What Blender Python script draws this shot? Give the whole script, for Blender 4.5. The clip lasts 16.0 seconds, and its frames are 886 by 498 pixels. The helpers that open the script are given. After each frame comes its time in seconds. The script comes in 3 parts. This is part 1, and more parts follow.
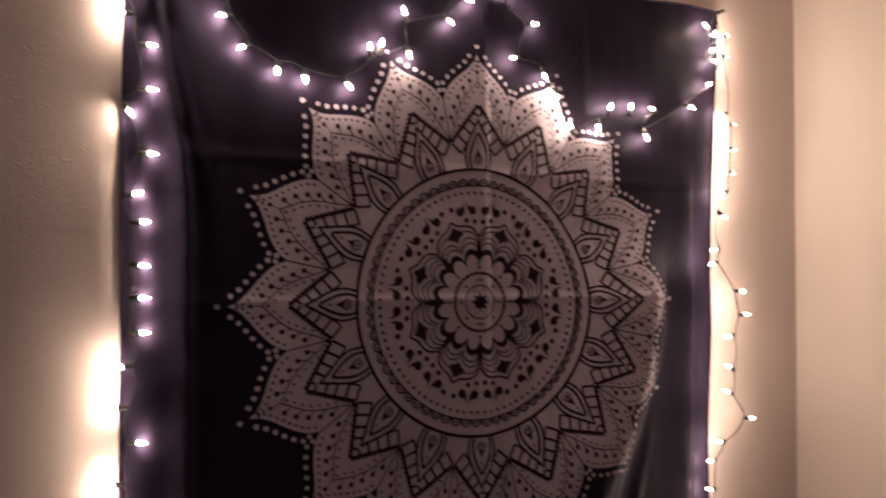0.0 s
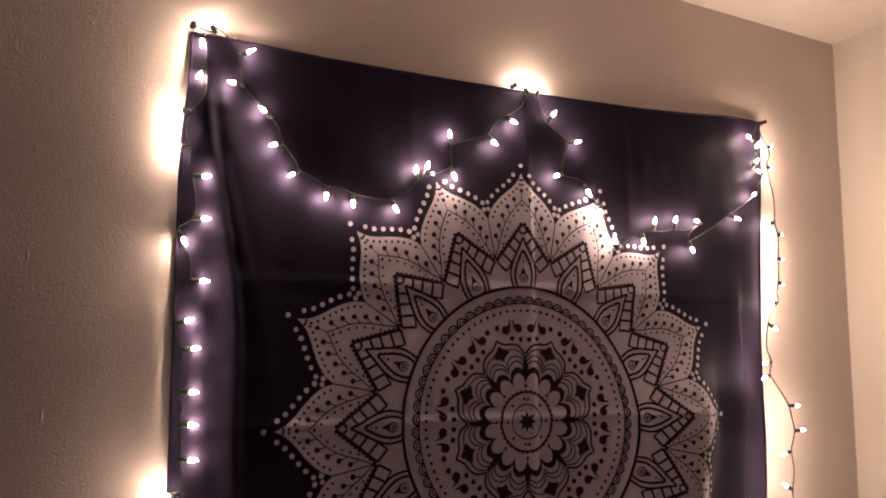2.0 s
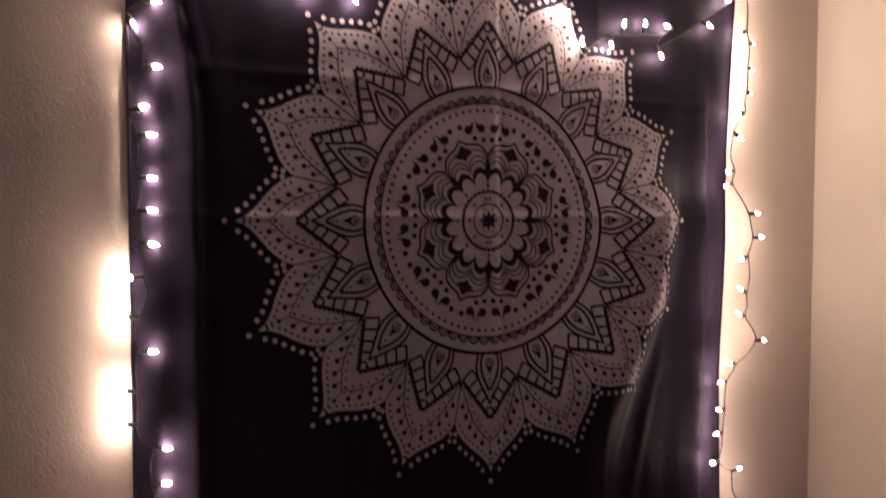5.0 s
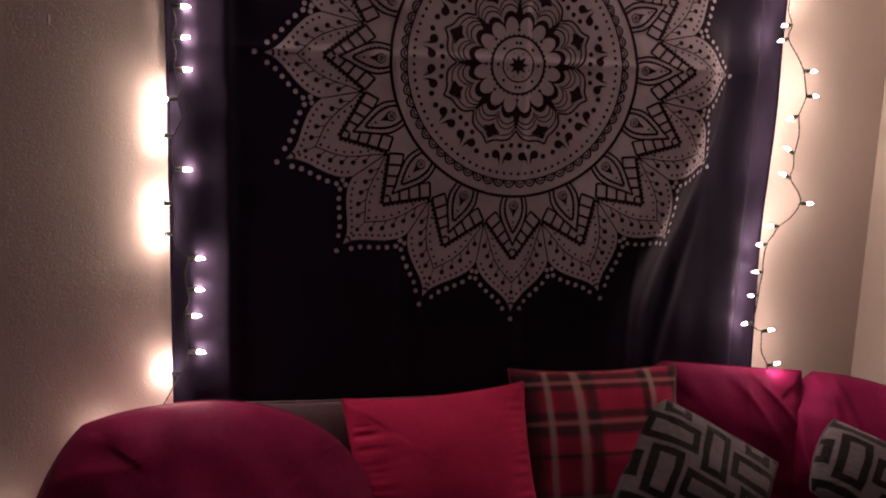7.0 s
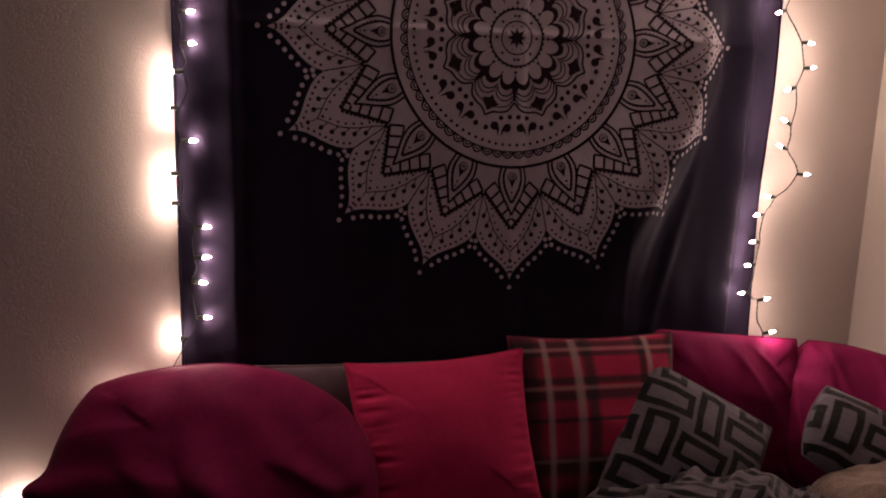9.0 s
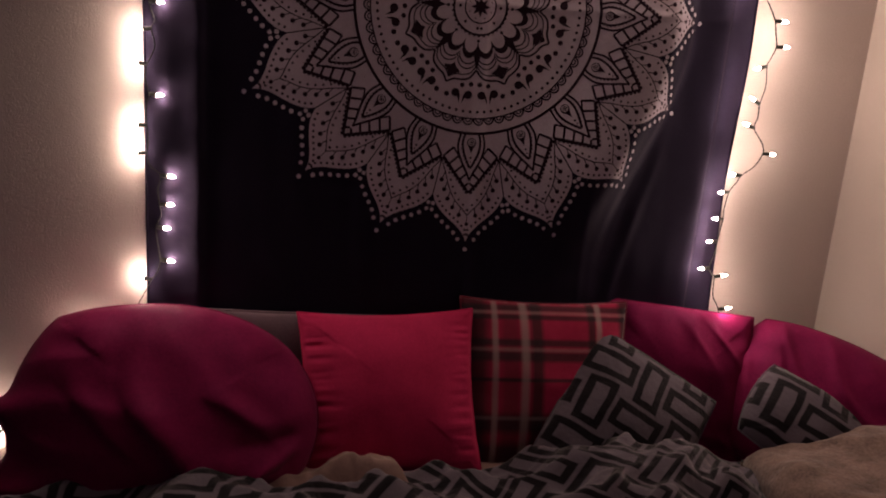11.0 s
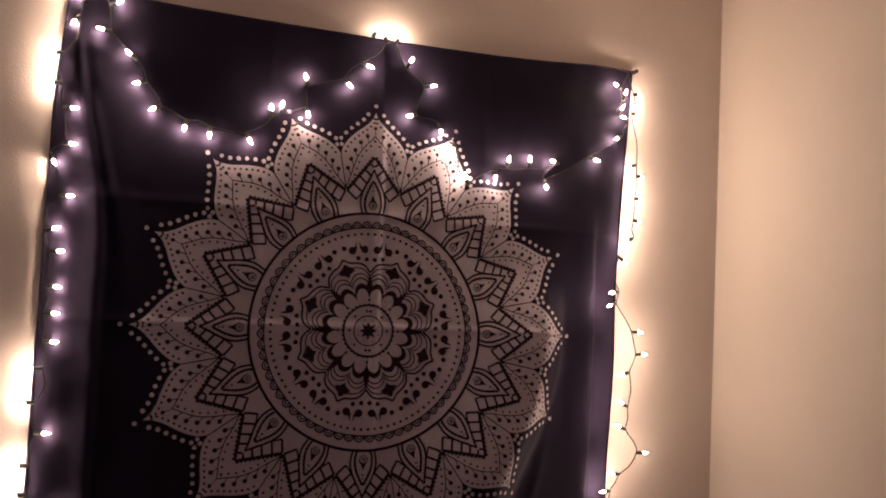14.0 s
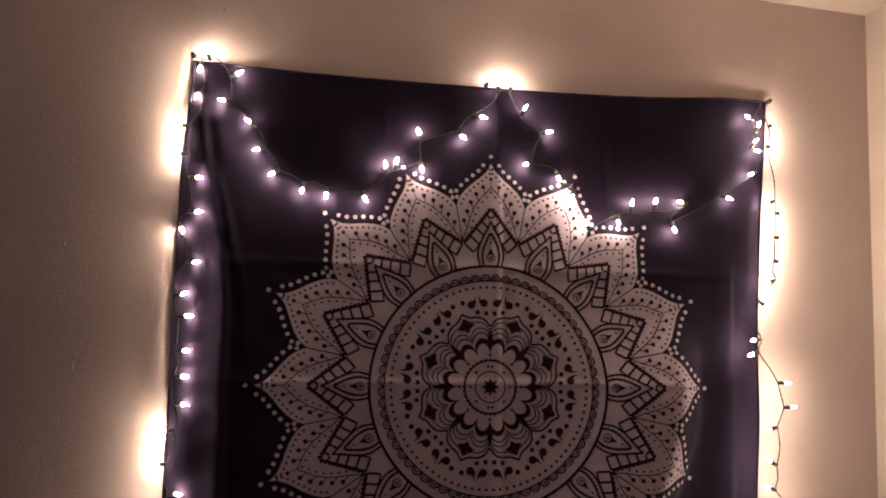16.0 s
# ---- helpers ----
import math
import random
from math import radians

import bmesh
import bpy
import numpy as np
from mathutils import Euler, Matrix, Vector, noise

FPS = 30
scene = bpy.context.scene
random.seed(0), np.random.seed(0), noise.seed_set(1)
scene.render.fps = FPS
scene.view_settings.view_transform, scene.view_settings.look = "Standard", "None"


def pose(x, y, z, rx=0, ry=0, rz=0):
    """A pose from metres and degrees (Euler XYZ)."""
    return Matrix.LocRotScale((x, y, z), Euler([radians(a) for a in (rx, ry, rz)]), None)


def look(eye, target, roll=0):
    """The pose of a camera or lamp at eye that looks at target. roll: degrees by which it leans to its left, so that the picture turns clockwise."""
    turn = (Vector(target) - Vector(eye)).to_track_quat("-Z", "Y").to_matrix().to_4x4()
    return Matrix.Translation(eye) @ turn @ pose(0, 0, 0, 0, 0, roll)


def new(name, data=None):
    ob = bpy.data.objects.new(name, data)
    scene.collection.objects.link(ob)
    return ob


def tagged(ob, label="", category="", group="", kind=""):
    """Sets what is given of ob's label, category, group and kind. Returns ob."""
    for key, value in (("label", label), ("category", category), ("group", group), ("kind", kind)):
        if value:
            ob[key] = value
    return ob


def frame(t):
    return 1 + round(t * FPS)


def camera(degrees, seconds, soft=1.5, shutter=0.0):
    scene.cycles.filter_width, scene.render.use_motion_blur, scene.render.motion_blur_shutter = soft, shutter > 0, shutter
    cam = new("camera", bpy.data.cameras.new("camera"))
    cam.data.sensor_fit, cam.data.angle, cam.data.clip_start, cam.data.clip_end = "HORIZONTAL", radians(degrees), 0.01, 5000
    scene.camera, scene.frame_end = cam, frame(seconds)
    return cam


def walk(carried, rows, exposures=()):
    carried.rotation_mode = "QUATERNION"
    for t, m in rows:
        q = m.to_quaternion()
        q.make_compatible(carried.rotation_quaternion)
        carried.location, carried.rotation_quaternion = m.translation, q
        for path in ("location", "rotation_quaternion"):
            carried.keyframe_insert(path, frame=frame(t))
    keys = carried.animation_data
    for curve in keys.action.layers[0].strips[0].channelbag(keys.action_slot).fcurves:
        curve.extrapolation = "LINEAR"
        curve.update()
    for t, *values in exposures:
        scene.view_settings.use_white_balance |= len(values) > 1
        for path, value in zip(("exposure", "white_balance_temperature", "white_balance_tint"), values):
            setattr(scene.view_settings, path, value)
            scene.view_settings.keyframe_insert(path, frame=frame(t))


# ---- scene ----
cam = camera(55.9, 16.0, soft=1.9, shutter=0.5)

PATH = [
    (0, (-0.93, -1.519, 1.433), (0.043, 0.223, 1.577), 1.3),
    (0.5, (-0.951, -1.522, 1.484), (-0.116, 0.288, 1.637), 1.5),
    (1, (-0.951, -1.516, 1.499), (-0.115, 0.285, 1.736), 1.9),
    (1.5, (-0.956, -1.519, 1.515), (-0.093, 0.263, 1.798), 2.2),
    (2, (-0.945, -1.525, 1.508), (-0.074, 0.245, 1.844), 1.4),
    (2.5, (-0.93, -1.534, 1.509), (-0.065, 0.234, 1.864), 0.5),
    (3, (-0.928, -1.562, 1.515), (-0.087, 0.202, 1.939), -0.4),
    (3.5, (-0.932, -1.573, 1.523), (-0.133, 0.186, 2.039), -0.7),
    (4, (-0.912, -1.555, 1.487), (-0.107, 0.222, 1.929), -0.2),
    (4.5, (-0.902, -1.542, 1.424), (-0.055, 0.259, 1.621), 0.5),
    (5, (-0.891, -1.54, 1.379), (0.026, 0.237, 1.389), 1.4),
    (5.2, (-0.873, -1.56, 1.374), (0.041, 0.218, 1.321), 1.2),
    (7.3, (-0.71, -1.694, 1.234), (-0.071, 0.185, 0.988), 3.6),
    (7.5, (-0.701, -1.699, 1.224), (-0.05, 0.174, 0.962), 3.6),
    (8, (-0.664, -1.721, 1.224), (-0.023, 0.146, 0.909), 4.0),
    (8.5, (-0.664, -1.74, 1.227), (-0.078, 0.145, 0.9), 3.6),
    (9, (-0.705, -1.744, 1.245), (-0.09, 0.138, 0.962), 3.2),
    (9.2, (-0.715, -1.746, 1.254), (-0.082, 0.131, 0.978), 3.0),
    (11.3, (-0.469, -1.887, 1.288), (-0.018, 0.014, 0.859), 5.9),
    (11.5, (-0.466, -1.887, 1.281), (-0.022, 0.012, 0.839), 5.8),
    (12, (-0.457, -1.872, 1.321), (-0.037, 0.037, 0.9), 5.0),
    (12.5, (-0.44, -1.889, 1.347), (-0.043, 0.055, 1.1), 5.2),
    (13, (-0.432, -1.914, 1.38), (-0.04, 0.045, 1.283), 5.6),
    (13.5, (-0.502, -1.918, 1.39), (0.1, -0.013, 1.482), 4.7),
    (14, (-0.562, -1.94, 1.424), (0.151, -0.086, 1.656), 3.7),
    (14.5, (-0.584, -1.934, 1.427), (-0.055, -0.014, 1.616), 3.2),
    (15, (-0.566, -1.92, 1.453), (-0.199, 0.039, 1.626), 2.8),
    (15.5, (-0.545, -1.921, 1.465), (-0.176, 0.026, 1.731), 2.8),
    (16, (-0.491, -1.913, 1.471), (-0.118, 0.029, 1.77), 2.9),
]
walk(cam, [(t, look(eye, target, roll)) for t, eye, target, roll in PATH],
     [(0.0, 0.03, 6000, 15), (2.0, 0.02, 6170, 15), (3.5, 0.06, 6170, 15), (4.6, 0.0, 6050, 15), (5.2, -0.02, 6000, 15), (7.3, -0.18, 5880, 21), (12.0, -0.20, 5880, 21),
      (13.3, -0.09, 6200, 15), (14.2, -0.06, 6300, 15), (16.0, -0.02, 6150, 15)])


# ---- world, room numbers ----
world = bpy.data.worlds.new("night")
scene.world = world
world.use_nodes = True
world.node_tree.nodes["Background"].inputs[0].default_value = (0.004, 0.004, 0.007, 1)
world.node_tree.nodes["Background"].inputs[1].default_value = 1.0

BULB = 462.0                      # radiance of a lit miniature bulb
BULB_COLOUR = (1.0, 0.72, 0.50)
WALL_R, WALL_L, WALL_F, CEIL = 1.023, -3.3, -4.3, 2.505
MID = Vector((0.0, 0.0, 1.45))    # middle of the printed mandala
TURN = radians(2.3)               # the tapestry hangs slightly askew


# ---- materials ----
class Nodes:
    """Small helper to wire shader nodes."""

    def __init__(self, name):
        self.mat = bpy.data.materials.new(name)
        self.mat.use_nodes = True
        self.tree = self.mat.node_tree
        self.bsdf = self.tree.nodes["Principled BSDF"]
        self.coord = self.tree.nodes.new("ShaderNodeTexCoord")

    def put(self, socket, value):
        if hasattr(value, "is_output"):
            self.tree.links.new(value, socket)
        else:
            socket.default_value = value

    def noise(self, scale, detail=3.0, rough=0.55, vector=None):
        n = self.tree.nodes.new("ShaderNodeTexNoise")
        n.inputs["Scale"].default_value, n.inputs["Detail"].default_value = scale, detail
        n.inputs["Roughness"].default_value = rough
        self.tree.links.new(vector or self.coord.outputs["Object"], n.inputs["Vector"])
        return n.outputs["Fac"]

    def wave(self, scale, direction, distort=0.0, vector=None):
        n = self.tree.nodes.new("ShaderNodeTexWave")
        n.bands_direction = direction
        n.inputs["Scale"].default_value, n.inputs["Distortion"].default_value = scale, distort
        self.tree.links.new(vector or self.coord.outputs["Object"], n.inputs["Vector"])
        return n.outputs["Fac"]

    def math(self, op, a, b=0.0, c=0.0):
        n = self.tree.nodes.new("ShaderNodeMath")
        n.operation = op
        for socket, value in zip(n.inputs, (a, b, c)):
            self.put(socket, value)
        return n.outputs[0]

    def mix(self, fac, a, b, blend="MIX"):
        n = self.tree.nodes.new("ShaderNodeMix")
        n.data_type, n.blend_type = "RGBA", blend
        self.put(n.inputs[0], fac)
        for socket, value in ((n.inputs[6], a), (n.inputs[7], b)):
            self.put(socket, (*value, 1) if isinstance(value, tuple) else value)
        return n.outputs[2]

    def ramp(self, fac, low, high):
        n = self.tree.nodes.new("ShaderNodeMapRange")
        self.put(n.inputs[0], fac)
        n.inputs[1].default_value, n.inputs[2].default_value = low, high
        return n.outputs[0]

    def bump(self, height, strength, distance):
        n = self.tree.nodes.new("ShaderNodeBump")
        n.inputs["Strength"].default_value, n.inputs["Distance"].default_value = strength, distance
        self.put(n.inputs["Height"], height)
        self.tree.links.new(n.outputs[0], self.bsdf.inputs["Normal"])

    def done(self, colour, rough, spec=0.4, sheen=0.0):
        value = (*colour, 1) if isinstance(colour, tuple) else colour
        self.put(self.bsdf.inputs["Base Color"], value)
        self.put(self.bsdf.inputs["Roughness"], rough)
        self.bsdf.inputs["Specular IOR Level"].default_value = spec
        if sheen:
            self.bsdf.inputs["Sheen Weight"].default_value = sheen
            self.bsdf.inputs["Sheen Roughness"].default_value = 0.4
        return self.mat


def paint(name, low, high, fine, rough=0.7, height=0.0012):
    """Rolled wall paint: faint blotches, orange-peel relief."""
    k = Nodes(name)
    blotch = k.ramp(k.noise(2.2, 5), 0.3, 0.7)
    speck = k.ramp(k.noise(210, 2), 0.25, 0.75)
    colour = k.mix(k.math("MULTIPLY_ADD", speck, 0.35, k.math("MULTIPLY", blotch, 0.65)), low, high)
    peel = k.math("ADD", k.noise(fine, 4), k.math("MULTIPLY", k.noise(fine * 0.22, 2), 0.7))
    k.bump(peel, 0.55, height)
    return k.done(colour, rough, 0.3)


def cloth(name, low, high, weave=900.0, rough=0.8, sheen=0.25, spec=0.25, crumple=0.0, tint=(1.0, 1.0, 1.0)):
    """Woven cloth: thread relief, uneven dye, optional fine creasing."""
    k = Nodes(name)
    colour = k.mix(k.ramp(k.math("ADD", k.math("MULTIPLY", k.noise(14, 4), 0.6), k.math("MULTIPLY", k.noise(160, 2), 0.4)), 0.32, 0.68), low, high)
    threads = k.noise(weave * 0.4, 2)
    height = k.math("MULTIPLY_ADD", k.noise(38, 4), crumple, k.math("MULTIPLY", threads, 0.12))
    k.bump(height, 0.5, 0.004)
    # coloured gloss stands in for a bluish veil over dark navy and crimson
    k.bsdf.inputs["Specular Tint"].default_value = (*tint, 1)
    return k.done(colour, rough, spec, sheen)


def plain(name, colour, rough, spec=0.4, metal=0.0):
    k = Nodes(name)
    k.bsdf.inputs["Metallic"].default_value = metal
    low = tuple(c * 0.75 for c in colour)
    return k.done(k.mix(k.noise(60, 3), low, colour), rough, spec)


WALL = paint("wall paint", (0.585, 0.51, 0.475), (0.70, 0.615, 0.575), 230, 0.7, 0.0019)
# wall paint lightened for the side wall, making up for missing light there
SIDE_LIT = paint("lightened side wall paint", (0.74, 0.665, 0.60), (0.81, 0.73, 0.665), 260)
# unseen walls: violet and blue added to cool the light they bounce back
BOUNCE_VIOLET = paint("violet bounce paint", (0.20, 0.15, 0.42), (0.25, 0.19, 0.50), 260)
BOUNCE_BLUE = paint("periwinkle bounce paint", (0.34, 0.30, 0.86), (0.40, 0.35, 0.92), 260)
CEILING = paint("ceiling texture", (0.77, 0.70, 0.645), (0.86, 0.79, 0.73), 120, 0.85, 0.003)
# the floor stays out of view; its blue is there to tint bounced light
BOUNCE_CARPET = cloth("blue bounce carpet", (0.055, 0.055, 0.13), (0.085, 0.085, 0.19), 500, 0.95, 0.3, 0.1, 1.0)
NAVY = cloth("navy polyester", (0.0160, 0.0123, 0.0232), (0.0202, 0.0154, 0.0292), 1500, 0.55, 0.0, 0.12, 0.06, (0.50, 0.48, 1.0))
INK = cloth("navy ink", (0.028, 0.0125, 0.022), (0.036, 0.0165, 0.029), 1500, 0.6, 0.0, 0.10, 0.10)
SILVER = cloth("undyed print", (0.55, 0.495, 0.575), (0.66, 0.595, 0.685), 1500, 0.6, 0.0, 0.15, 0.10)
RED = cloth("red cotton", (0.46, 0.020, 0.092), (0.585, 0.029, 0.125), 900, 0.85, 0.08, 0.12, 0.35)
CRIMSON = cloth("crimson sateen", (0.150, 0.0075, 0.049), (0.222, 0.0115, 0.068), 1100, 0.66, 0.03, 0.11, 0.45, (0.60, 0.30, 1.0))
MAUVE = cloth("mauve cotton", (0.125, 0.086, 0.108), (0.175, 0.122, 0.150), 900, 0.85, 0.2, 0.2, 0.4)
TAN = cloth("tan sheet", (0.22, 0.142, 0.128), (0.31, 0.205, 0.182), 900, 0.85, 0.2, 0.2, 0.5)
BEIGE = cloth("beige plush", (0.095, 0.068, 0.061), (0.31, 0.225, 0.190), 300, 0.95, 0.5, 0.1, 2.2)
WIRE = plain("dark green wire", (0.030, 0.034, 0.030), 0.40, 0.5)
SOCKET = plain("dark green socket", (0.024, 0.030, 0.022), 0.42, 0.5)
METAL = plain("dull steel", (0.30, 0.29, 0.28), 0.4, 0.5, 1.0)
DARK = plain("dark clip", (0.02, 0.018, 0.02), 0.4)
WOOD = plain("dark wood", (0.09, 0.05, 0.03), 0.5)

GLOW = bpy.data.materials.new("lit bulb")
GLOW.use_nodes = True
g = GLOW.node_tree.nodes["Principled BSDF"]
g.inputs["Base Color"].default_value = (0.9, 0.85, 0.75, 1)
g.inputs["Emission Color"].default_value = (*BULB_COLOUR, 1)
g.inputs["Emission Strength"].default_value = BULB


def plaid():
    """Tartan from crossed bands in the pillow's own coordinates."""
    k = Nodes("red tartan")
    sep = k.tree.nodes.new("ShaderNodeSeparateXYZ")
    k.tree.links.new(k.coord.outputs["UV"], sep.inputs[0])

    def band(axis, at, half):
        d = k.math("ABSOLUTE", k.math("SUBTRACT", axis, at))
        return k.ramp(d, half * 1.35 + 0.006, half * 0.6)

    def bands(axis, rows):
        out = 0.0
        for at, half in rows:
            out = k.math("MAXIMUM", out, band(axis, at, half))
        return out
    u, v = sep.outputs[0], sep.outputs[1]
    base = k.mix(k.noise(40, 3), (0.33, 0.013, 0.058), (0.45, 0.020, 0.082))
    dark_u = bands(u, [(0.07, 0.085), (0.425, 0.032), (0.755, 0.020), (0.97, 0.03)])
    half_u = bands(u, [(0.275, 0.050)])
    dark_v = bands(v, [(0.94, 0.016), (0.885, 0.012), (0.735, 0.018), (0.655, 0.026), (0.52, 0.008), (0.27, 0.050), (0.09, 0.06)])
    base = k.mix(k.math("MULTIPLY", dark_u, 0.80), base, (0.022, 0.016, 0.018))
    base = k.mix(k.math("MULTIPLY", half_u, 0.45), base, (0.030, 0.018, 0.016))
    base = k.mix(k.math("MULTIPLY", dark_v, 0.80), base, (0.020, 0.018, 0.022))
    pale = bands(u, [(0.19, 0.013), (0.355, 0.019), (0.80, 0.014)])
    base = k.mix(k.math("MULTIPLY", pale, 0.66), base, (0.36, 0.29, 0.28))
    pale_v = bands(v, [(0.912, 0.007), (0.695, 0.008), (0.30, 0.008)])
    base = k.mix(k.math("MULTIPLY", pale_v, 0.40), base, (0.34, 0.26, 0.25))
    twill = k.wave(190, "DIAGONAL")
    k.bump(k.math("ADD", k.math("MULTIPLY", twill, 0.2), k.noise(60, 3)), 0.4, 0.003)
    return k.done(base, 0.9, 0.15, 0.35)


def lattice(name, cell):
    """Printed basket of outlined rectangles, dark on grey, in metres of cloth (UV)."""
    k = Nodes(name)
    sep = k.tree.nodes.new("ShaderNodeSeparateXYZ")
    k.tree.links.new(k.coord.outputs["UV"], sep.inputs[0])
    u, v = k.math("DIVIDE", sep.outputs[0], cell), k.math("DIVIDE", sep.outputs[1], cell)
    u = k.math("ADD", u, k.math("MULTIPLY", k.math("SUBTRACT", k.noise(9, 2), 0.5), 0.16))
    v = k.math("ADD", v, k.math("MULTIPLY", k.math("SUBTRACT", k.noise(11, 2), 0.5), 0.16))

    def local(axis, shift):
        return k.math("ABSOLUTE", k.math("SUBTRACT", k.math("FLOORED_MODULO", k.math("ADD", axis, 1.0 + shift), 2.0), 1.0))

    def frame_at(su, sv, hu, hv):
        d = k.math("MAXIMUM", k.math("SUBTRACT", local(u, su), hu), k.math("SUBTRACT", local(v, sv), hv))
        inner = k.ramp(d, -0.180, -0.155)
        outer = k.ramp(d, 0.015, -0.015)
        return k.math("MULTIPLY", inner, outer)
    long, short = 0.585, 0.320
    out = 0.0
    for su, sv, hu, hv in ((0, 0, long, short), (1, 1, long, short), (1, 0, short, long), (0, 1, short, long)):
        out = k.math("MAXIMUM", out, frame_at(su, sv, hu, hv))
    grey = k.mix(k.noise(30, 4), (0.098, 0.084, 0.106), (0.150, 0.129, 0.160))
    base = k.mix(out, grey, (0.007, 0.005, 0.008))
    k.bump(k.noise(55, 5), 0.6, 0.006)
    return k.done(base, 0.85, 0.2, 0.25)


PLAID = plaid()
LATTICE = lattice("rectangle print", 0.102)


# ---- mesh helpers ----
def mesh_of(name, verts, faces, material, smooth=True, uvs=None):
    me = bpy.data.meshes.new(name)
    me.from_pydata([tuple(v) for v in verts], [], faces)
    me.materials.append(material)
    if uvs is not None:
        layer = me.uv_layers.new(name="UVMap")
        for loop in me.loops:
            layer.data[loop.index].uv = uvs[loop.vertex_index]
    if smooth:
        me.polygons.foreach_set("use_smooth", [True] * len(me.polygons))
    me.update()
    return me


def child(name, me, parent, label=""):
    ob = new(name, me)
    ob.parent = parent
    return tagged(ob, label) if label else ob


def slab(name, lo, hi, material, label, category, bevel=0.0):
    bm = bmesh.new()
    bmesh.ops.create_cube(bm, size=1)
    for v in bm.verts:
        v.co = Vector([(a + b) / 2 + c * (b - a) for a, b, c in zip(lo, hi, v.co)])
    if bevel:
        bmesh.ops.bevel(bm, geom=bm.edges[:], offset=bevel, segments=4, profile=0.6, affect="EDGES")
    me = bpy.data.meshes.new(name)
    bm.to_mesh(me)
    bm.free()
    me.materials.append(material)
    return tagged(new(name, me), label, category)


def smooth_path(points, steps):
    """Catmull-Rom through the points."""
    pts = [points[0]] + list(points) + [points[-1]]
    out = []
    for a, b, c, d in zip(pts, pts[1:], pts[2:], pts[3:]):
        for i in range(steps):
            t = i / steps
            out.append(0.5 * ((2 * b) + (c - a) * t + (2 * a - 5 * b + 4 * c - d) * t * t + (3 * b - a - 3 * c + d) * t ** 3))
    out.append(pts[-1])
    return out


def tube(path, radius, sides, verts, faces):
    start = len(verts)
    for i, p in enumerate(path):
        along = (path[min(i + 1, len(path) - 1)] - path[max(i - 1, 0)])
        along = along.normalized() if along.length > 1e-7 else Vector((0, 0, 1))
        side = along.cross(Vector((0, 1, 0.01))).normalized()
        other = along.cross(side)
        for j in range(sides):
            a = math.tau * j / sides
            verts.append(p + side * (radius * math.cos(a)) + other * (radius * math.sin(a)))
    for i in range(len(path) - 1):
        for j in range(sides):
            a, b = start + i * sides + j, start + i * sides + (j + 1) % sides
            faces.append((a, b, b + sides, a + sides))


def lathe(profile, sides, verts, faces):
    """Turned shape about z from (radius, z) pairs."""
    start = len(verts)
    for r, z in profile:
        for j in range(sides):
            a = math.tau * j / sides
            verts.append(Vector((r * math.cos(a), r * math.sin(a), z)))
    for i in range(len(profile) - 1):
        for j in range(sides):
            a, b = start + i * sides + j, start + i * sides + (j + 1) % sides
            faces.append((a, b, b + sides, a + sides))


def ease(x, a, b):
    t = min(max((x - a) / (b - a), 0.0), 1.0)
    return t * t * (3 - 2 * t)


# ---- the room ----
T = 0.12
slab("wall_back", (WALL_L - T, 0, 0), (WALL_R + T, T, CEIL), WALL, "warm off-white painted wall behind the tapestry", "wall")["kind"] = "structure"
slab("wall_right", (WALL_R, WALL_F, 0), (WALL_R + T, 0, CEIL), SIDE_LIT, "side wall beside the bed, cream paint lightened to look lit", "wall")["kind"] = "structure"
slab("wall_left", (WALL_L - T, WALL_F, 0), (WALL_L, 0, CEIL), BOUNCE_VIOLET, "plain unseen wall, dusky violet added to tint bounced light", "wall")["kind"] = "structure"
slab("wall_front", (WALL_L - T, WALL_F - T, 0), (WALL_R + T, WALL_F, CEIL), BOUNCE_BLUE, "plain unseen wall, periwinkle added to tint bounced light", "wall")["kind"] = "structure"
slab("ceiling", (WALL_L - T, WALL_F - T, CEIL), (WALL_R + T, T, CEIL + T), CEILING, "cream ceiling with a fine spray texture", "ceiling")["kind"] = "structure"
slab("floor", (WALL_L - T, WALL_F - T, -0.1), (WALL_R + T, T, 0), BOUNCE_CARPET, "unseen carpeted bedroom floor, dark blue to tint the bounced light", "floor")["kind"] = "structure"


# ---- the tapestry ----
def right_edge(q):
    return 0.688 + (0.057 * (q / 0.742) ** 1.6 if q > 0 else -0.026 * ease(-q, 0.0, 0.45))


def left_edge(q):
    return -0.713 + 0.015 * ease(q, 0.45, 0.742)


def ridge(d, left, right):
    """A fold's profile over the distance d from its crest, wider on one side than on the other."""
    w = left if d < 0 else right
    return math.exp(-(d / w) ** 2)


def fold_crest(q):
    return 0.448 - 0.19 * ease(-q, 0.02, 0.60) + 0.10 * ease(q, 0.08, 0.6)


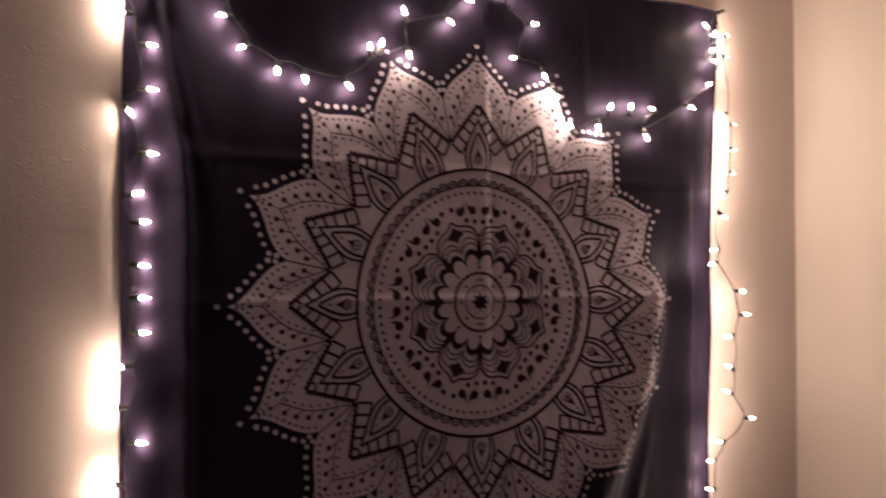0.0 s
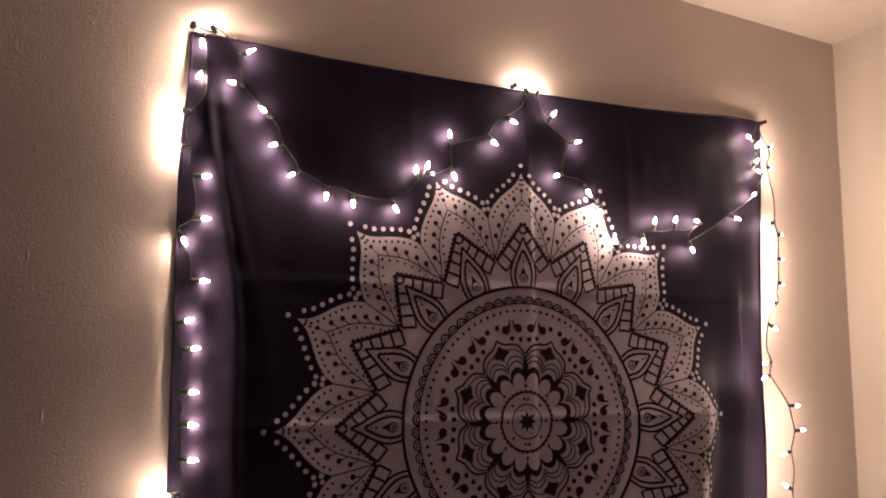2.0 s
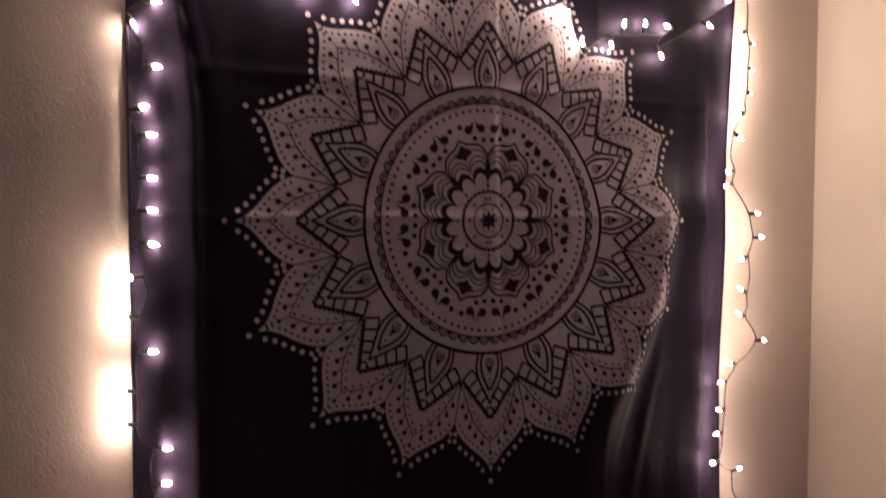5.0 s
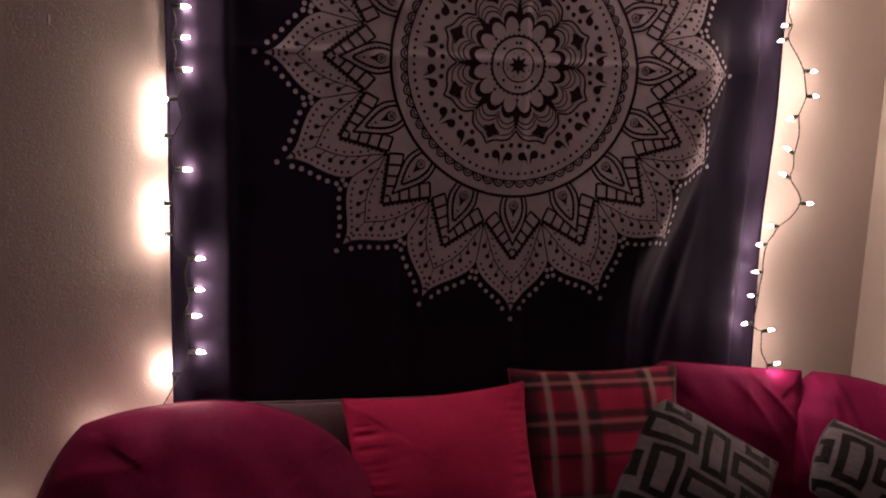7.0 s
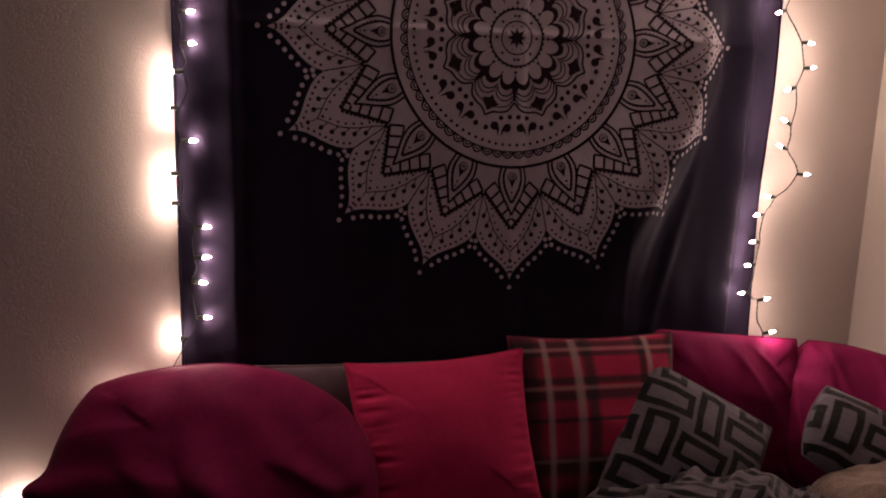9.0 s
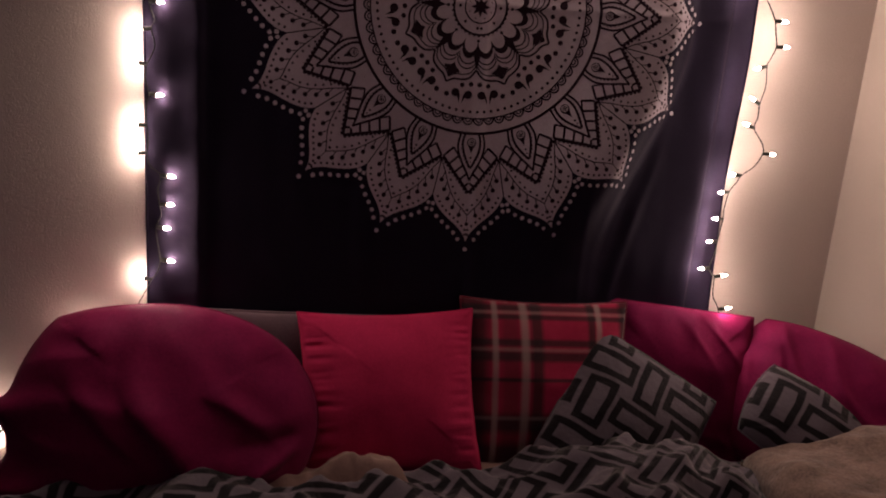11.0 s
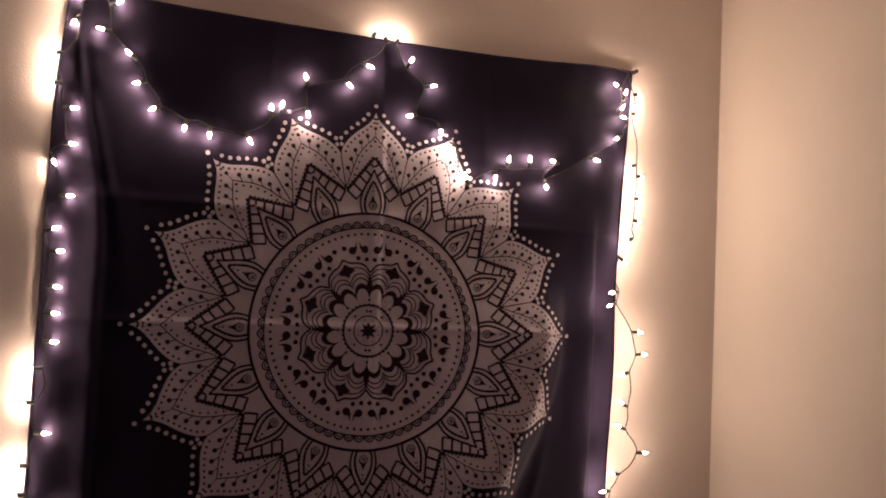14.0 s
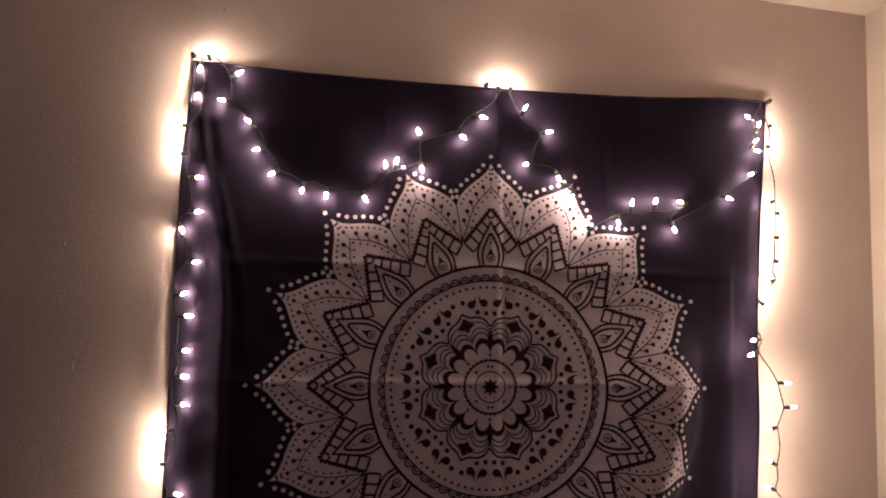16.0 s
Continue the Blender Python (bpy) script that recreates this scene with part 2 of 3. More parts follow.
def depth(p, q):
    """How far the cloth stands off the wall at (p, q), metres in its own plane."""
    pin = ease(q, 0.60, 0.742)
    y = 0.011
    y += 0.008 * (1 - pin) * ridge(p + 0.604 + 0.075 * ease(q, 0.15, 0.70), 0.022, 0.012)
    y += 0.006 * (1 - pin) * ease(q, -0.1, 0.5) * ridge(p + 0.545 + 0.10 * ease(q, 0.1, 0.7), 0.016, 0.030)
    y += 0.003 * (1 - pin) * ridge(p + 0.665, 0.02, 0.02)
    # the slack fold on the right, which swings in towards the bottom and drops steeply on its far side
    crest = fold_crest(q)
    rise = ease(-q, -0.50, 0.02)
    y += (0.005 * rise + 0.036 * ease(-q, -0.18, 0.04)) * (1 - 0.75 * ease(-q, 0.30, 0.62)) * ridge(p - crest, 0.17, 0.055)
    y += 0.011 * ease(-q, -0.18, 0.04) * (1 - 0.75 * ease(-q, 0.30, 0.62)) * ease(p - crest, -0.30, -0.02) * (1 - ease(p - crest, 0.056, 0.088))
    # a second fold close to the edge, with a sharp step down to the flat hem strip
    step = 0.612 - 0.035 * ease(-q, -0.1, 0.8) + 0.020 * ease(q, 0.15, 0.6)
    y += 0.011 * ease(-q, -0.38, -0.10) * ridge(p - step, 0.055, 0.009)
    y += 0.004 * ease(-q, 0.15, 0.5) * ridge(p - (0.50 - 0.14 * ease(-q, 0.1, 0.8)), 0.020, 0.014)
    # packing creases
    y += 0.0036 * ridge(p - 0.018, 0.010, 0.008) + 0.0016 * ridge(p + 0.255, 0.010, 0.012) + 0.0014 * ridge(p - 0.29, 0.01, 0.01)
    y += 0.0022 * ridge(q - 0.008, 0.009, 0.009) + 0.0022 * ridge(q - 0.275, 0.009, 0.009)
    sag = noise.noise(Vector((p * 2.3, q * 1.4, 3.1))) + 0.4 * noise.noise(Vector((p * 6.0, q * 2.6, 8.0)))
    y += 0.0045 * (1 + sag) * (1 - pin)
    y += 0.0014 * noise.noise(Vector((p * 24.0, q * 5.0, 21.0))) + 0.0010 * noise.noise(Vector((p * 9.0 + q * 14.0, q * 11.0, 31.0)))
    # drag lines where the lights pull at the left strip
    strip = ease(-p, 0.575, 0.62) * (1 - pin)
    y += strip * (0.0042 * noise.noise(Vector((p * 7.0, q * 17.0, 41.0))) + 0.0024 * noise.noise(Vector((p * 16.0 + q * 5.0, q * 36.0, 47.0))))
    # long soft drapes that hang from the top edge
    y += 0.0035 * ease(q, 0.15, 0.45) * (1 - pin) * (1 + noise.noise(Vector((p * 8.5 - 0.6 * q, q * 1.2, 53.0))))
    edge = min(ease(p - left_edge(q), 0.0, 0.05), ease(right_edge(q) - p, 0.0, 0.04))
    return max(y * (0.72 + 0.28 * edge) * (0.5 + 0.5 * ease(p - left_edge(q), 0.0, 0.035)), 0.004)


def hang(p, q, off=0.0):
    """World place of a point of the tapestry, off metres in front of the cloth."""
    top = ease(q, 0.45, 0.742)
    sag = top * 0.022 * max(0.0, 1 - abs((p + 0.1) / 0.71) ** 3)
    z = q - sag
    c, s = math.cos(TURN), math.sin(TURN)
    return Vector((MID.x + p * c - z * s, -depth(p, q) - off, MID.z + p * s + z * c))


ROWS_Q, ROWS_P = np.linspace(-0.62, 0.62, 125), np.linspace(0.20, 0.70, 251)


def lengths():
    """Along each row of the right part, the cloth's length up to each place across."""
    out = []
    for q in ROWS_Q:
        y = np.array([depth(p, q) for p in ROWS_P])
        out.append(ROWS_P[0] + np.concatenate(([0.0], np.cumsum(np.hypot(np.diff(ROWS_P), np.diff(y))))))
    return out


LENGTHS = lengths()


def printed(p, q):
    """Where a point of the flat print comes to lie across the folded cloth."""
    if p <= ROWS_P[0]:
        return p
    k = (min(max(q, -0.619), 0.619) + 0.62) / 0.01
    j = int(k)
    a, b = np.interp(p, LENGTHS[j], ROWS_P), np.interp(p, LENGTHS[j + 1], ROWS_P)
    return float(a + (b - a) * (k - j))


def to_cloth(x, z):
    """The tapestry's own (p, q) at a place on the wall."""
    dx, dz = x - MID.x, z - MID.z
    return dx * math.cos(TURN) + dz * math.sin(TURN), dz * math.cos(TURN) - dx * math.sin(TURN)


def build_tapestry():
    nu, nv, bottom, top = 300, 200, -0.86, 0.742
    verts, faces = [], []
    for side in (0.0, -0.0012):
        for j in range(nv + 1):
            q = bottom + (top - bottom) * j / nv
            l, r = left_edge(q), right_edge(q)
            for i in range(nu + 1):
                verts.append(hang(l + (r - l) * i / nu, q, side))
    n = (nu + 1) * (nv + 1)
    for j in range(nv):
        for i in range(nu):
            a = j * (nu + 1) + i
            faces.append((a, a + 1, a + nu + 2, a + nu + 1))
            faces.append((n + a, n + a + nu + 1, n + a + nu + 2, n + a + 1))
    for j in range(nv):
        for i in (0, nu):
            a = j * (nu + 1) + i
            b = a + nu + 1
            faces.append((a, b, n + b, n + a) if i == 0 else (a, n + a, n + b, b))
    for i in range(nu):
        for j in (0, nv):
            a = j * (nu + 1) + i
            faces.append((a, n + a, n + a + 1, a + 1) if j == 0 else (a, a + 1, n + a + 1, n + a))
    ob = new("tapestry", mesh_of("tapestry", verts, faces, NAVY))
    tagged(ob, "dark navy cloth tapestry with a pale mandala print", "tapestry")
    # the hem, a rolled edge down both sides and along the top
    for path in ([hang(left_edge(bottom + (top - bottom) * j / 90) + 0.002, bottom + (top - bottom) * j / 90, 0.001) for j in range(91)],
                 [hang(right_edge(bottom + (top - bottom) * j / 90) - 0.002, bottom + (top - bottom) * j / 90, 0.001) for j in range(91)],
                 [hang(left_edge(top) + (right_edge(top) - left_edge(top)) * i / 90, top - 0.002, 0.001) for i in range(91)]):
        hv, hf = [], []
        tube(path, 0.0026, 6, hv, hf)
        child("hem", mesh_of("hem", hv, hf, NAVY), ob, "narrow stitched navy hem")
    return ob


class Print:
    """Flat shapes in the mandala's plane, laid on the cloth."""

    def __init__(self, off):
        self.off, self.verts, self.faces = off, [], []

    def add(self, points):
        start = len(self.verts)
        self.verts.extend(hang(printed(x, y), y, self.off) for x, y in points)
        return start

    def dot(self, c, r, n=9):
        s = self.add([c] + [(c[0] + r * math.cos(math.tau * i / n), c[1] + r * math.sin(math.tau * i / n)) for i in range(n)])
        self.faces.extend((s, s + 1 + i, s + 1 + (i + 1) % n) for i in range(n))

    def line(self, pts, w, closed=False, step=0.0035):
        fine = []
        loop = pts + pts[:1] if closed else pts
        for a, b in zip(loop, loop[1:]):
            n = max(1, int(math.hypot(b[0] - a[0], b[1] - a[1]) / step))
            fine.extend((a[0] + (b[0] - a[0]) * i / n, a[1] + (b[1] - a[1]) * i / n) for i in range(n))
        fine.append(loop[-1])
        out = []
        for i, p in enumerate(fine):
            a, b = fine[max(i - 1, 0)], fine[min(i + 1, len(fine) - 1)]
            if closed and i in (0, len(fine) - 1):
                a, b = fine[-2], fine[1]
            dx, dy = b[0] - a[0], b[1] - a[1]
            m = math.hypot(dx, dy) or 1
            out.append((p[0] - dy / m * w / 2, p[1] + dx / m * w / 2))
            out.append((p[0] + dy / m * w / 2, p[1] - dx / m * w / 2))
        s = self.add(out)
        self.faces.extend((s + 2 * i, s + 2 * i + 1, s + 2 * i + 3, s + 2 * i + 2) for i in range(len(fine) - 1))

    def strip(self, left, right, n):
        """Fill between two polylines of the same length."""
        m = len(left)
        s = self.add([(a[0] + (b[0] - a[0]) * i / n, a[1] + (b[1] - a[1]) * i / n) for a, b in zip(left, right) for i in range(n + 1)])
        for j in range(m - 1):
            for i in range(n):
                a = s + j * (n + 1) + i
                self.faces.append((a, a + 1, a + n + 2, a + n + 1))

    def fan(self, centre, ring, shells):
        """Fill a star-shaped outline round a centre in concentric shells."""
        rows = [[(centre[0] + (x - centre[0]) * k / shells, centre[1] + (y - centre[1]) * k / shells) for x, y in ring + ring[:1]] for k in range(0, shells + 1)]
        for a, b in zip(rows, rows[1:]):
            self.strip(a, b, 1)


def curve2(pts, steps=5):
    return [(v.x, v.y) for v in smooth_path([Vector((x, y, 0)) for x, y in pts], steps)]


def build_mandala(cloth_ob):
    light, dark, light2, dark2 = Print(0.0009), Print(0.0016), Print(0.0023), Print(0.0030)
    N = 16
    half = math.pi / N

    def spin(k, pts):
        a = math.pi / 2 + k * 2 * half
        c, s = math.cos(a), math.sin(a)
        return [(r * c - b * s, r * s + b * c) for r, b in pts]

    def polar(r, a):
        return (r * math.cos(a), r * math.sin(a))

    def circle(r, n):
        return [polar(r, math.tau * i / n) for i in range(n)]

    edge = curve2([(0.533, 0), (0.514, 0.0085), (0.496, 0.024), (0.478, 0.045), (0.458, 0.065), (0.438, 0.078), (0.419, 0.0833)], 4)
    vine = curve2([(0.470, 0), (0.456, 0.012), (0.440, 0.027), (0.420, 0.040), (0.395, 0.050), (0.370, 0.057), (0.342, 0.067)], 5)

    def shifted(line, d):
        out = []
        for i, p in enumerate(line):
            a, b = line[max(i - 1, 0)], line[min(i + 1, len(line) - 1)]
            dx, dy = b[0] - a[0], b[1] - a[1]
            m = math.hypot(dx, dy) or 1
            out.append((p[0] - dy / m * d, p[1] + dx / m * d))
        return out

    def along(line, n, first=0.0, last=1.0):
        total = [0.0]
        for a, b in zip(line, line[1:]):
            total.append(total[-1] + math.hypot(b[0] - a[0], b[1] - a[1]))
        out = []
        for i in range(n):
            want = total[-1] * (first + (last - first) * i / max(n - 1, 1))
            j = max(jj for jj in range(len(line) - 1) if total[jj] <= want + 1e-9)
            t = (want - total[j]) / max(total[j + 1] - total[j], 1e-9)
            out.append((line[j][0] + (line[j + 1][0] - line[j][0]) * t, line[j][1] + (line[j + 1][1] - line[j][1]) * t))
        return out

    def mirror(pts, s):
        return [(r, s * b) for r, b in pts]

    leaf = curve2([(0.388, 0), (0.368, 0.0085), (0.347, 0.0195), (0.326, 0.0280), (0.306, 0.0310), (0.281, 0.026)], 4)
    inside = curve2([(0.360, 0), (0.345, 0.0078), (0.327, 0.0155), (0.309, 0.0195), (0.294, 0.0190), (0.281, 0.015)], 4)

    def leaf_half(r):
        return max([w for q, w in leaf if q >= r], default=0.0) if r < 0.326 else float(np.interp(-r, [-q for q, w in leaf], [w for q, w in leaf]))

    beads = along(shifted(edge, -0.0155), 8, 0.085, 1.0)
    rim = along(shifted(edge, 0.0095), 10, 0.10, 0.93)
    seeds = along(shifted(vine, 0.0085), 8, 0.06, 0.88)
    pins = along(vine, 5, 0.16, 0.80)
    for k in range(N):
        # pale petal with everything inside it, down to the ring
        for s in (1, -1):
            outer = mirror(edge, s)
            inner = [(0.279 * math.cos(half * i / (len(edge) - 1)), s * 0.279 * math.sin(half * i / (len(edge) - 1))) for i in range(len(edge))]
            light.strip(spin(k, outer), spin(k, inner), 22)
            for p in beads:
                light.dot(spin(k, mirror([p], s))[0], 0.0047 + 0.0007 * random.random(), 10)
            for p in rim:
                dark.dot(spin(k, mirror([p], s))[0], 0.0031, 7)
            for p in seeds:
                dark.dot(spin(k, mirror([p], s))[0], 0.0029, 7)
            dark.line(spin(k, mirror(vine, s)), 0.0024)
            for n, p in enumerate(pins):
                head = (p[0] + 0.0175, p[1] + 0.004 + 0.001 * n)
                dark.line(spin(k, mirror([p, head], s)), 0.0022)
                dark.dot(spin(k, mirror([head], s))[0], 0.0054, 9)
            # ladder along the pointed gable: a scalloped outer line, rungs square to it down to the leaf
            a, b = (0.417, 0.0), (0.333, 0.0640)
            dark.line(spin(k, mirror([a, b], s)), 0.0060)
            for n in range(11):
                t = (n + 0.5) / 11
                dark.dot(spin(k, mirror([(a[0] + (b[0] - a[0]) * t + 0.0022, a[1] + (b[1] - a[1]) * t + 0.0018)], s))[0], 0.0045, 8)
            feet = []
            for n, t in enumerate((0.17, 0.36, 0.56, 0.78, 1.0)):
                p = (a[0] + (b[0] - a[0]) * t, a[1] + (b[1] - a[1]) * t)
                reach = 0.0
                while reach < 0.031 and p[1] - 0.75 * reach > leaf_half(p[0] - 0.66 * reach) + 0.0015:
                    reach += 0.001
                foot = (p[0] - 0.66 * reach, p[1] - 0.75 * reach)
                feet.append(foot)
                dark.line(spin(k, mirror([p, foot], s)), 0.0052)
            dark.line(spin(k, mirror(feet[1:], s)), 0.0040)
            dark.line(spin(k, mirror(leaf, s)), 0.0048)
            dark.line(spin(k, mirror(inside, s)), 0.0048)
            for p in along(inside, 9, 0.08, 0.92):
                dark.dot(spin(k, mirror([(p[0] + 0.0008, p[1] + 0.0014)], s))[0], 0.0029, 7)
            # boundary between neighbouring petals
            dark.line(spin(k, [(r * math.cos(half), s * r * math.sin(half)) for r in (0.428, 0.40, 0.372, 0.345)]), 0.0026)
        dark.dot(spin(k, [(0.491, 0)])[0], 0.0046, 10)
        dark.line(spin(k, [(0.491, 0), (0.468, 0)]), 0.0016)
        light.dot(spin(k, [(0.5515, 0)])[0], 0.0052, 11)
        dark.dot(spin(k, [(0.301, 0)])[0], 0.0108, 16)
        dark.strip(spin(k, [(0.326, 0), (0.315, 0.0042), (0.304, 0.0098)]), spin(k, [(0.326, 0), (0.315, -0.0042), (0.304, -0.0098)]), 3)
        light2.dot(spin(k, [(0.300, 0)])[0], 0.0082, 14)
        dark2.line(spin(k, [(0.300 + 0.0050 * math.cos(math.tau * n / 12), 0.0050 * math.sin(math.tau * n / 12)) for n in range(12)]), 0.0017, True)
        dark2.dot(spin(k, [(0.300, 0)])[0], 0.0026, 8)
        dark.dot(spin(k, [(0.336, 0)])[0], 0.0027, 7)
        dark.dot(spin(k, [(0.345, 0)])[0], 0.0018, 7)
        dark.dot(spin(k, [(0.514, 0)])[0], 0.0020, 7)
    # the disc
    light.fan((0, 0), circle(0.281, 480), 40)
    dark.line(circle(0.280, 160), 0.0066, True)
    dark.line(circle(0.246, 140), 0.0032, True)
    for i in range(64):
        a = math.tau * (i + 0.5) / 64
        for rad, w in ((0.0112, 0.0036), (0.0062, 0.0028)):
            arc = []
            for j in range(9):
                t = math.pi * j / 8
                arc.append(polar(0.246 + rad * 1.25 * math.sin(t), a + rad * math.cos(t) / 0.246))
            dark.line(arc, w)
    for i in range(88):
        dark.dot(polar(0.231, math.tau * (i + 0.5) / 88), 0.0036, 8)
    for i in range(8):
        a0 = math.tau * i / 8
        for d, s in ((-0.236, 1), (-0.079, -1), (0.079, 1), (0.236, -1)):
            # a comma with its tail curling outwards
            a = a0 + d
            dark.dot(polar(0.194, a), 0.0094, 14)
            tip = polar(0.2155, a + s * 0.066)
            dark.strip([polar(0.2030, a), polar(0.2020, a + s * 0.036), tip], [polar(0.188, a + s * 0.034), polar(0.1975, a + s * 0.060), tip], 3)
    for i in range(8):
        a = math.tau * i / 8
        for d in (math.pi / 8 - 0.062, math.pi / 8 + 0.062):
            dark.dot(polar(0.203, a + d), 0.0060, 9)
        for d, r in ((-0.175, 0.1745), (-0.058, 0.170), (0.058, 0.170), (0.175, 0.1745)):
            dark.dot(polar(r, a + d), 0.0056, 9)
        # pointed lotus leaves with a dark diamond
        b = a + math.pi / 8

        def leafpt(r, w, s, bb=b):
            return (r * math.cos(bb) - s * w * math.sin(bb), r * math.sin(bb) + s * w * math.cos(bb))
        for s in (1, -1):
            for f, w in ((1.0, 0.0045), (0.930, 0.0028)):
                pts = curve2([(0.179 * f, 0), (0.166 * f, 0.014 * f), (0.160 * f, 0.031 * f), (0.149 * f, 0.046 * f), (0.128 * f, 0.0525 * f)], 4)
                dark.line([leafpt(r, x, s) for r, x in pts], w)
            dark.strip([leafpt(0.167, 0, s), leafpt(0.157, 0.0065, s), leafpt(0.148, 0.0205, s)],
                       [leafpt(0.132, 0, s), leafpt(0.1405, 0.0065, s), leafpt(0.146, 0.0205, s)], 3)
    def lobes(base, lift, n=256, power=0.6):
        return [polar(base + lift * abs(math.sin(8 * a)) ** power, a) for a in (math.tau * i / n for i in range(n))]

    # nested scallops round the flower, running together into dark hearts between the lotus leaves
    dark.line(lobes(0.1150, 0.0225), 0.0028, True, 1.0)
    dark.line(lobes(0.1060, 0.0205), 0.0032, True, 1.0)
    dark.fan((0, 0), lobes(0.0910, 0.0230, 192), 10)
    for i in range(8):
        a = math.tau * i / 8
        side = [[polar(r, a + s * w / r) for r, w in ((0.088, 0.012), (0.104, 0.009), (0.118, 0.0050), (0.130, 0.0024), (0.139, 0.0))] for s in (1, -1)]
        dark.strip(side[0], side[1], 4)
        dark2.dot(polar(0.0735, a), 0.0036, 9)
    light2.fan((0, 0), [polar(0.0745 + 0.0265 * abs(math.sin(8 * a)) ** 0.55, a) for a in (math.tau * i / 256 for i in range(256))], 9)
    dark2.line(circle(0.0605, 72), 0.0046, True)
    for i in range(36):
        dark2.dot(polar(0.0632, math.tau * i / 36), 0.0029, 7)
    dark2.line(circle(0.0352, 56), 0.0030, True)
    for i in range(8):
        a = math.tau * i / 8
        for d in ((-0.095, 0.095) if i in (2, 6) else (0.0,)):
            dark2.dot(polar(0.0465, a + d), 0.0034, 8)
    star = [polar(0.0225 if i % 2 == 0 else 0.0115, math.tau * i / 16) for i in range(16)]
    dark2.fan((0, 0), star, 3)
    for i in range(8):
        dark2.dot(polar(0.0265, math.tau * (i + 0.5) / 8), 0.0018, 6)
    for layer, name, material, label in ((light, "mandala_print", SILVER, "pale silver-grey mandala with sixteen petals"), (dark, "linework", INK, "fine navy linework of the mandala"),
                                         (light2, "flower_print", SILVER, "pale centre flower of the mandala"), (dark2, "flower_linework", INK, "navy rings and star of the centre")):
        tagged(child(name, mesh_of(name, layer.verts, layer.faces, material), cloth_ob, label), kind="stuff")


TAPESTRY = build_tapestry()
build_mandala(TAPESTRY)


# ---- string lights ----
def bulb_meshes():
    v, f = [], []
    lathe([(0.0001, 0.0), (0.0036, 0.0005), (0.0040, 0.006), (0.0046, 0.0065), (0.0046, 0.0175), (0.0038, 0.018), (0.0001, 0.018)], 8, v, f)
    sock = mesh_of("socket", v, f, SOCKET)
    v, f = [], []
    lathe([(0.0024, 0.0170), (0.0030, 0.0190), (0.0033, 0.0220), (0.0028, 0.0256), (0.0014, 0.0294), (0.0007, 0.0318), (0.0001, 0.0330)], 8, v, f)
    return sock, mesh_of("bulb", v, f, GLOW)


SOCKET_ME, BULB_ME = bulb_meshes()


def string_light(label, bulbs, ends=((), ())):
    """bulbs: (x, y, z, angle in the wall's plane, lean to the room) of each lit tip, in order along the wire."""
    root = tagged(new("string_light"), label, "string lights", "strings of miniature lights")
    anchors = []
    for x, y, z, angle, lean in bulbs:
        a, o = radians(angle), radians(lean)
        way = Vector((math.cos(a) * math.cos(o), -math.sin(o), math.sin(a) * math.cos(o)))
        base = Vector((x, y, z)) - way * 0.026
        sock = child("socket", SOCKET_ME, root)
        turn = way.to_track_quat("Z", "Y").to_matrix().to_4x4()
        sock.matrix_local = Matrix.Translation(base) @ turn
        child("bulb", BULB_ME, sock)
        anchors.append(base)
    rng = random.Random(len(bulbs))
    route = [Vector(p) for p in ends[0]]
    for a, b in zip(anchors, anchors[1:] + anchors[-1:]):
        route.append(a)
        gap = (b - a).length
        if gap > 0.045:
            mid = (a + b) / 2 + Vector((rng.uniform(-1, 1), 0, rng.uniform(-1, 0.6))) * min(0.012, gap * 0.16)
            p, q = to_cloth(mid.x, mid.z)
            if left_edge(q) < p < right_edge(q) and q < 0.742:
                mid.y = min(mid.y, -depth(p, q) - 0.006)
            route.append(mid)
    route += [Vector(p) for p in ends[1]]
    path = smooth_path(route, 9)
    verts, faces = [], []
    for phase in (0.0, math.pi):
        strand, turnpos = [], 0.0
        for i, p in enumerate(path):
            if i:
                turnpos += (p - path[i - 1]).length
            a = phase + turnpos * 260
            strand.append(p + Vector((math.cos(a) * 0.0009, math.sin(a) * 0.0009, math.cos(a) * 0.0004)))
        tube(strand, 0.00095, 5, verts, faces)
    child("wire", mesh_of("wire", verts, faces, WIRE), root, "twisted dark green wire")
    return root


def on_cloth(rows, off=0.0125):
    out = []
    for x, z, angle in rows:
        p, q = to_cloth(x, z)
        p = min(max(p, -0.69), right_edge(q) - 0.01)
        out.append((x, -depth(p, min(q, 0.74)) - off, z, angle, 18))
    return out


SWAG = [(-0.620, 2.130, 30), (-0.656, 2.058, 180), (-0.595, 2.018, 150), (-0.572, 1.952, 200), (-0.534, 1.899, 215), (-0.462, 1.866, 262),
        (-0.407, 1.859, 268), (-0.316, 1.860, 300), (-0.276, 1.949, 100), (-0.250, 1.961, 80), (-0.189, 1.942, 285), (-0.203, 2.035, 115),
        (-0.094, 2.030, 312), (-0.046, 2.086, 340)]
SWAG_TOP = [(-0.020, 2.180, 120), (0.026, 2.181, 60)]
SWAG_R = [(0.057, 2.124, 60), (0.118, 2.066, 10), (0.057, 1.979, 200), (0.144, 1.950, 285), (0.176, 1.908, 250), (0.216, 1.853, 120), (0.299, 1.855, 268),
          (0.334, 1.912, 85), (0.395, 1.922, 92), (0.458, 1.924, 175), (0.446, 1.850, 280), (0.593, 1.944, 340), (0.649, 2.012, 205), (0.668, 2.076, 175), (0.668, 2.104, 60), (0.679, 2.150, 80), (0.645, 2.166, 160)]
swag = on_cloth(SWAG, 0.0170) + [(x, -0.026, z, a, 0) for x, z, a in SWAG_TOP] + on_cloth(SWAG_R, 0.0195)
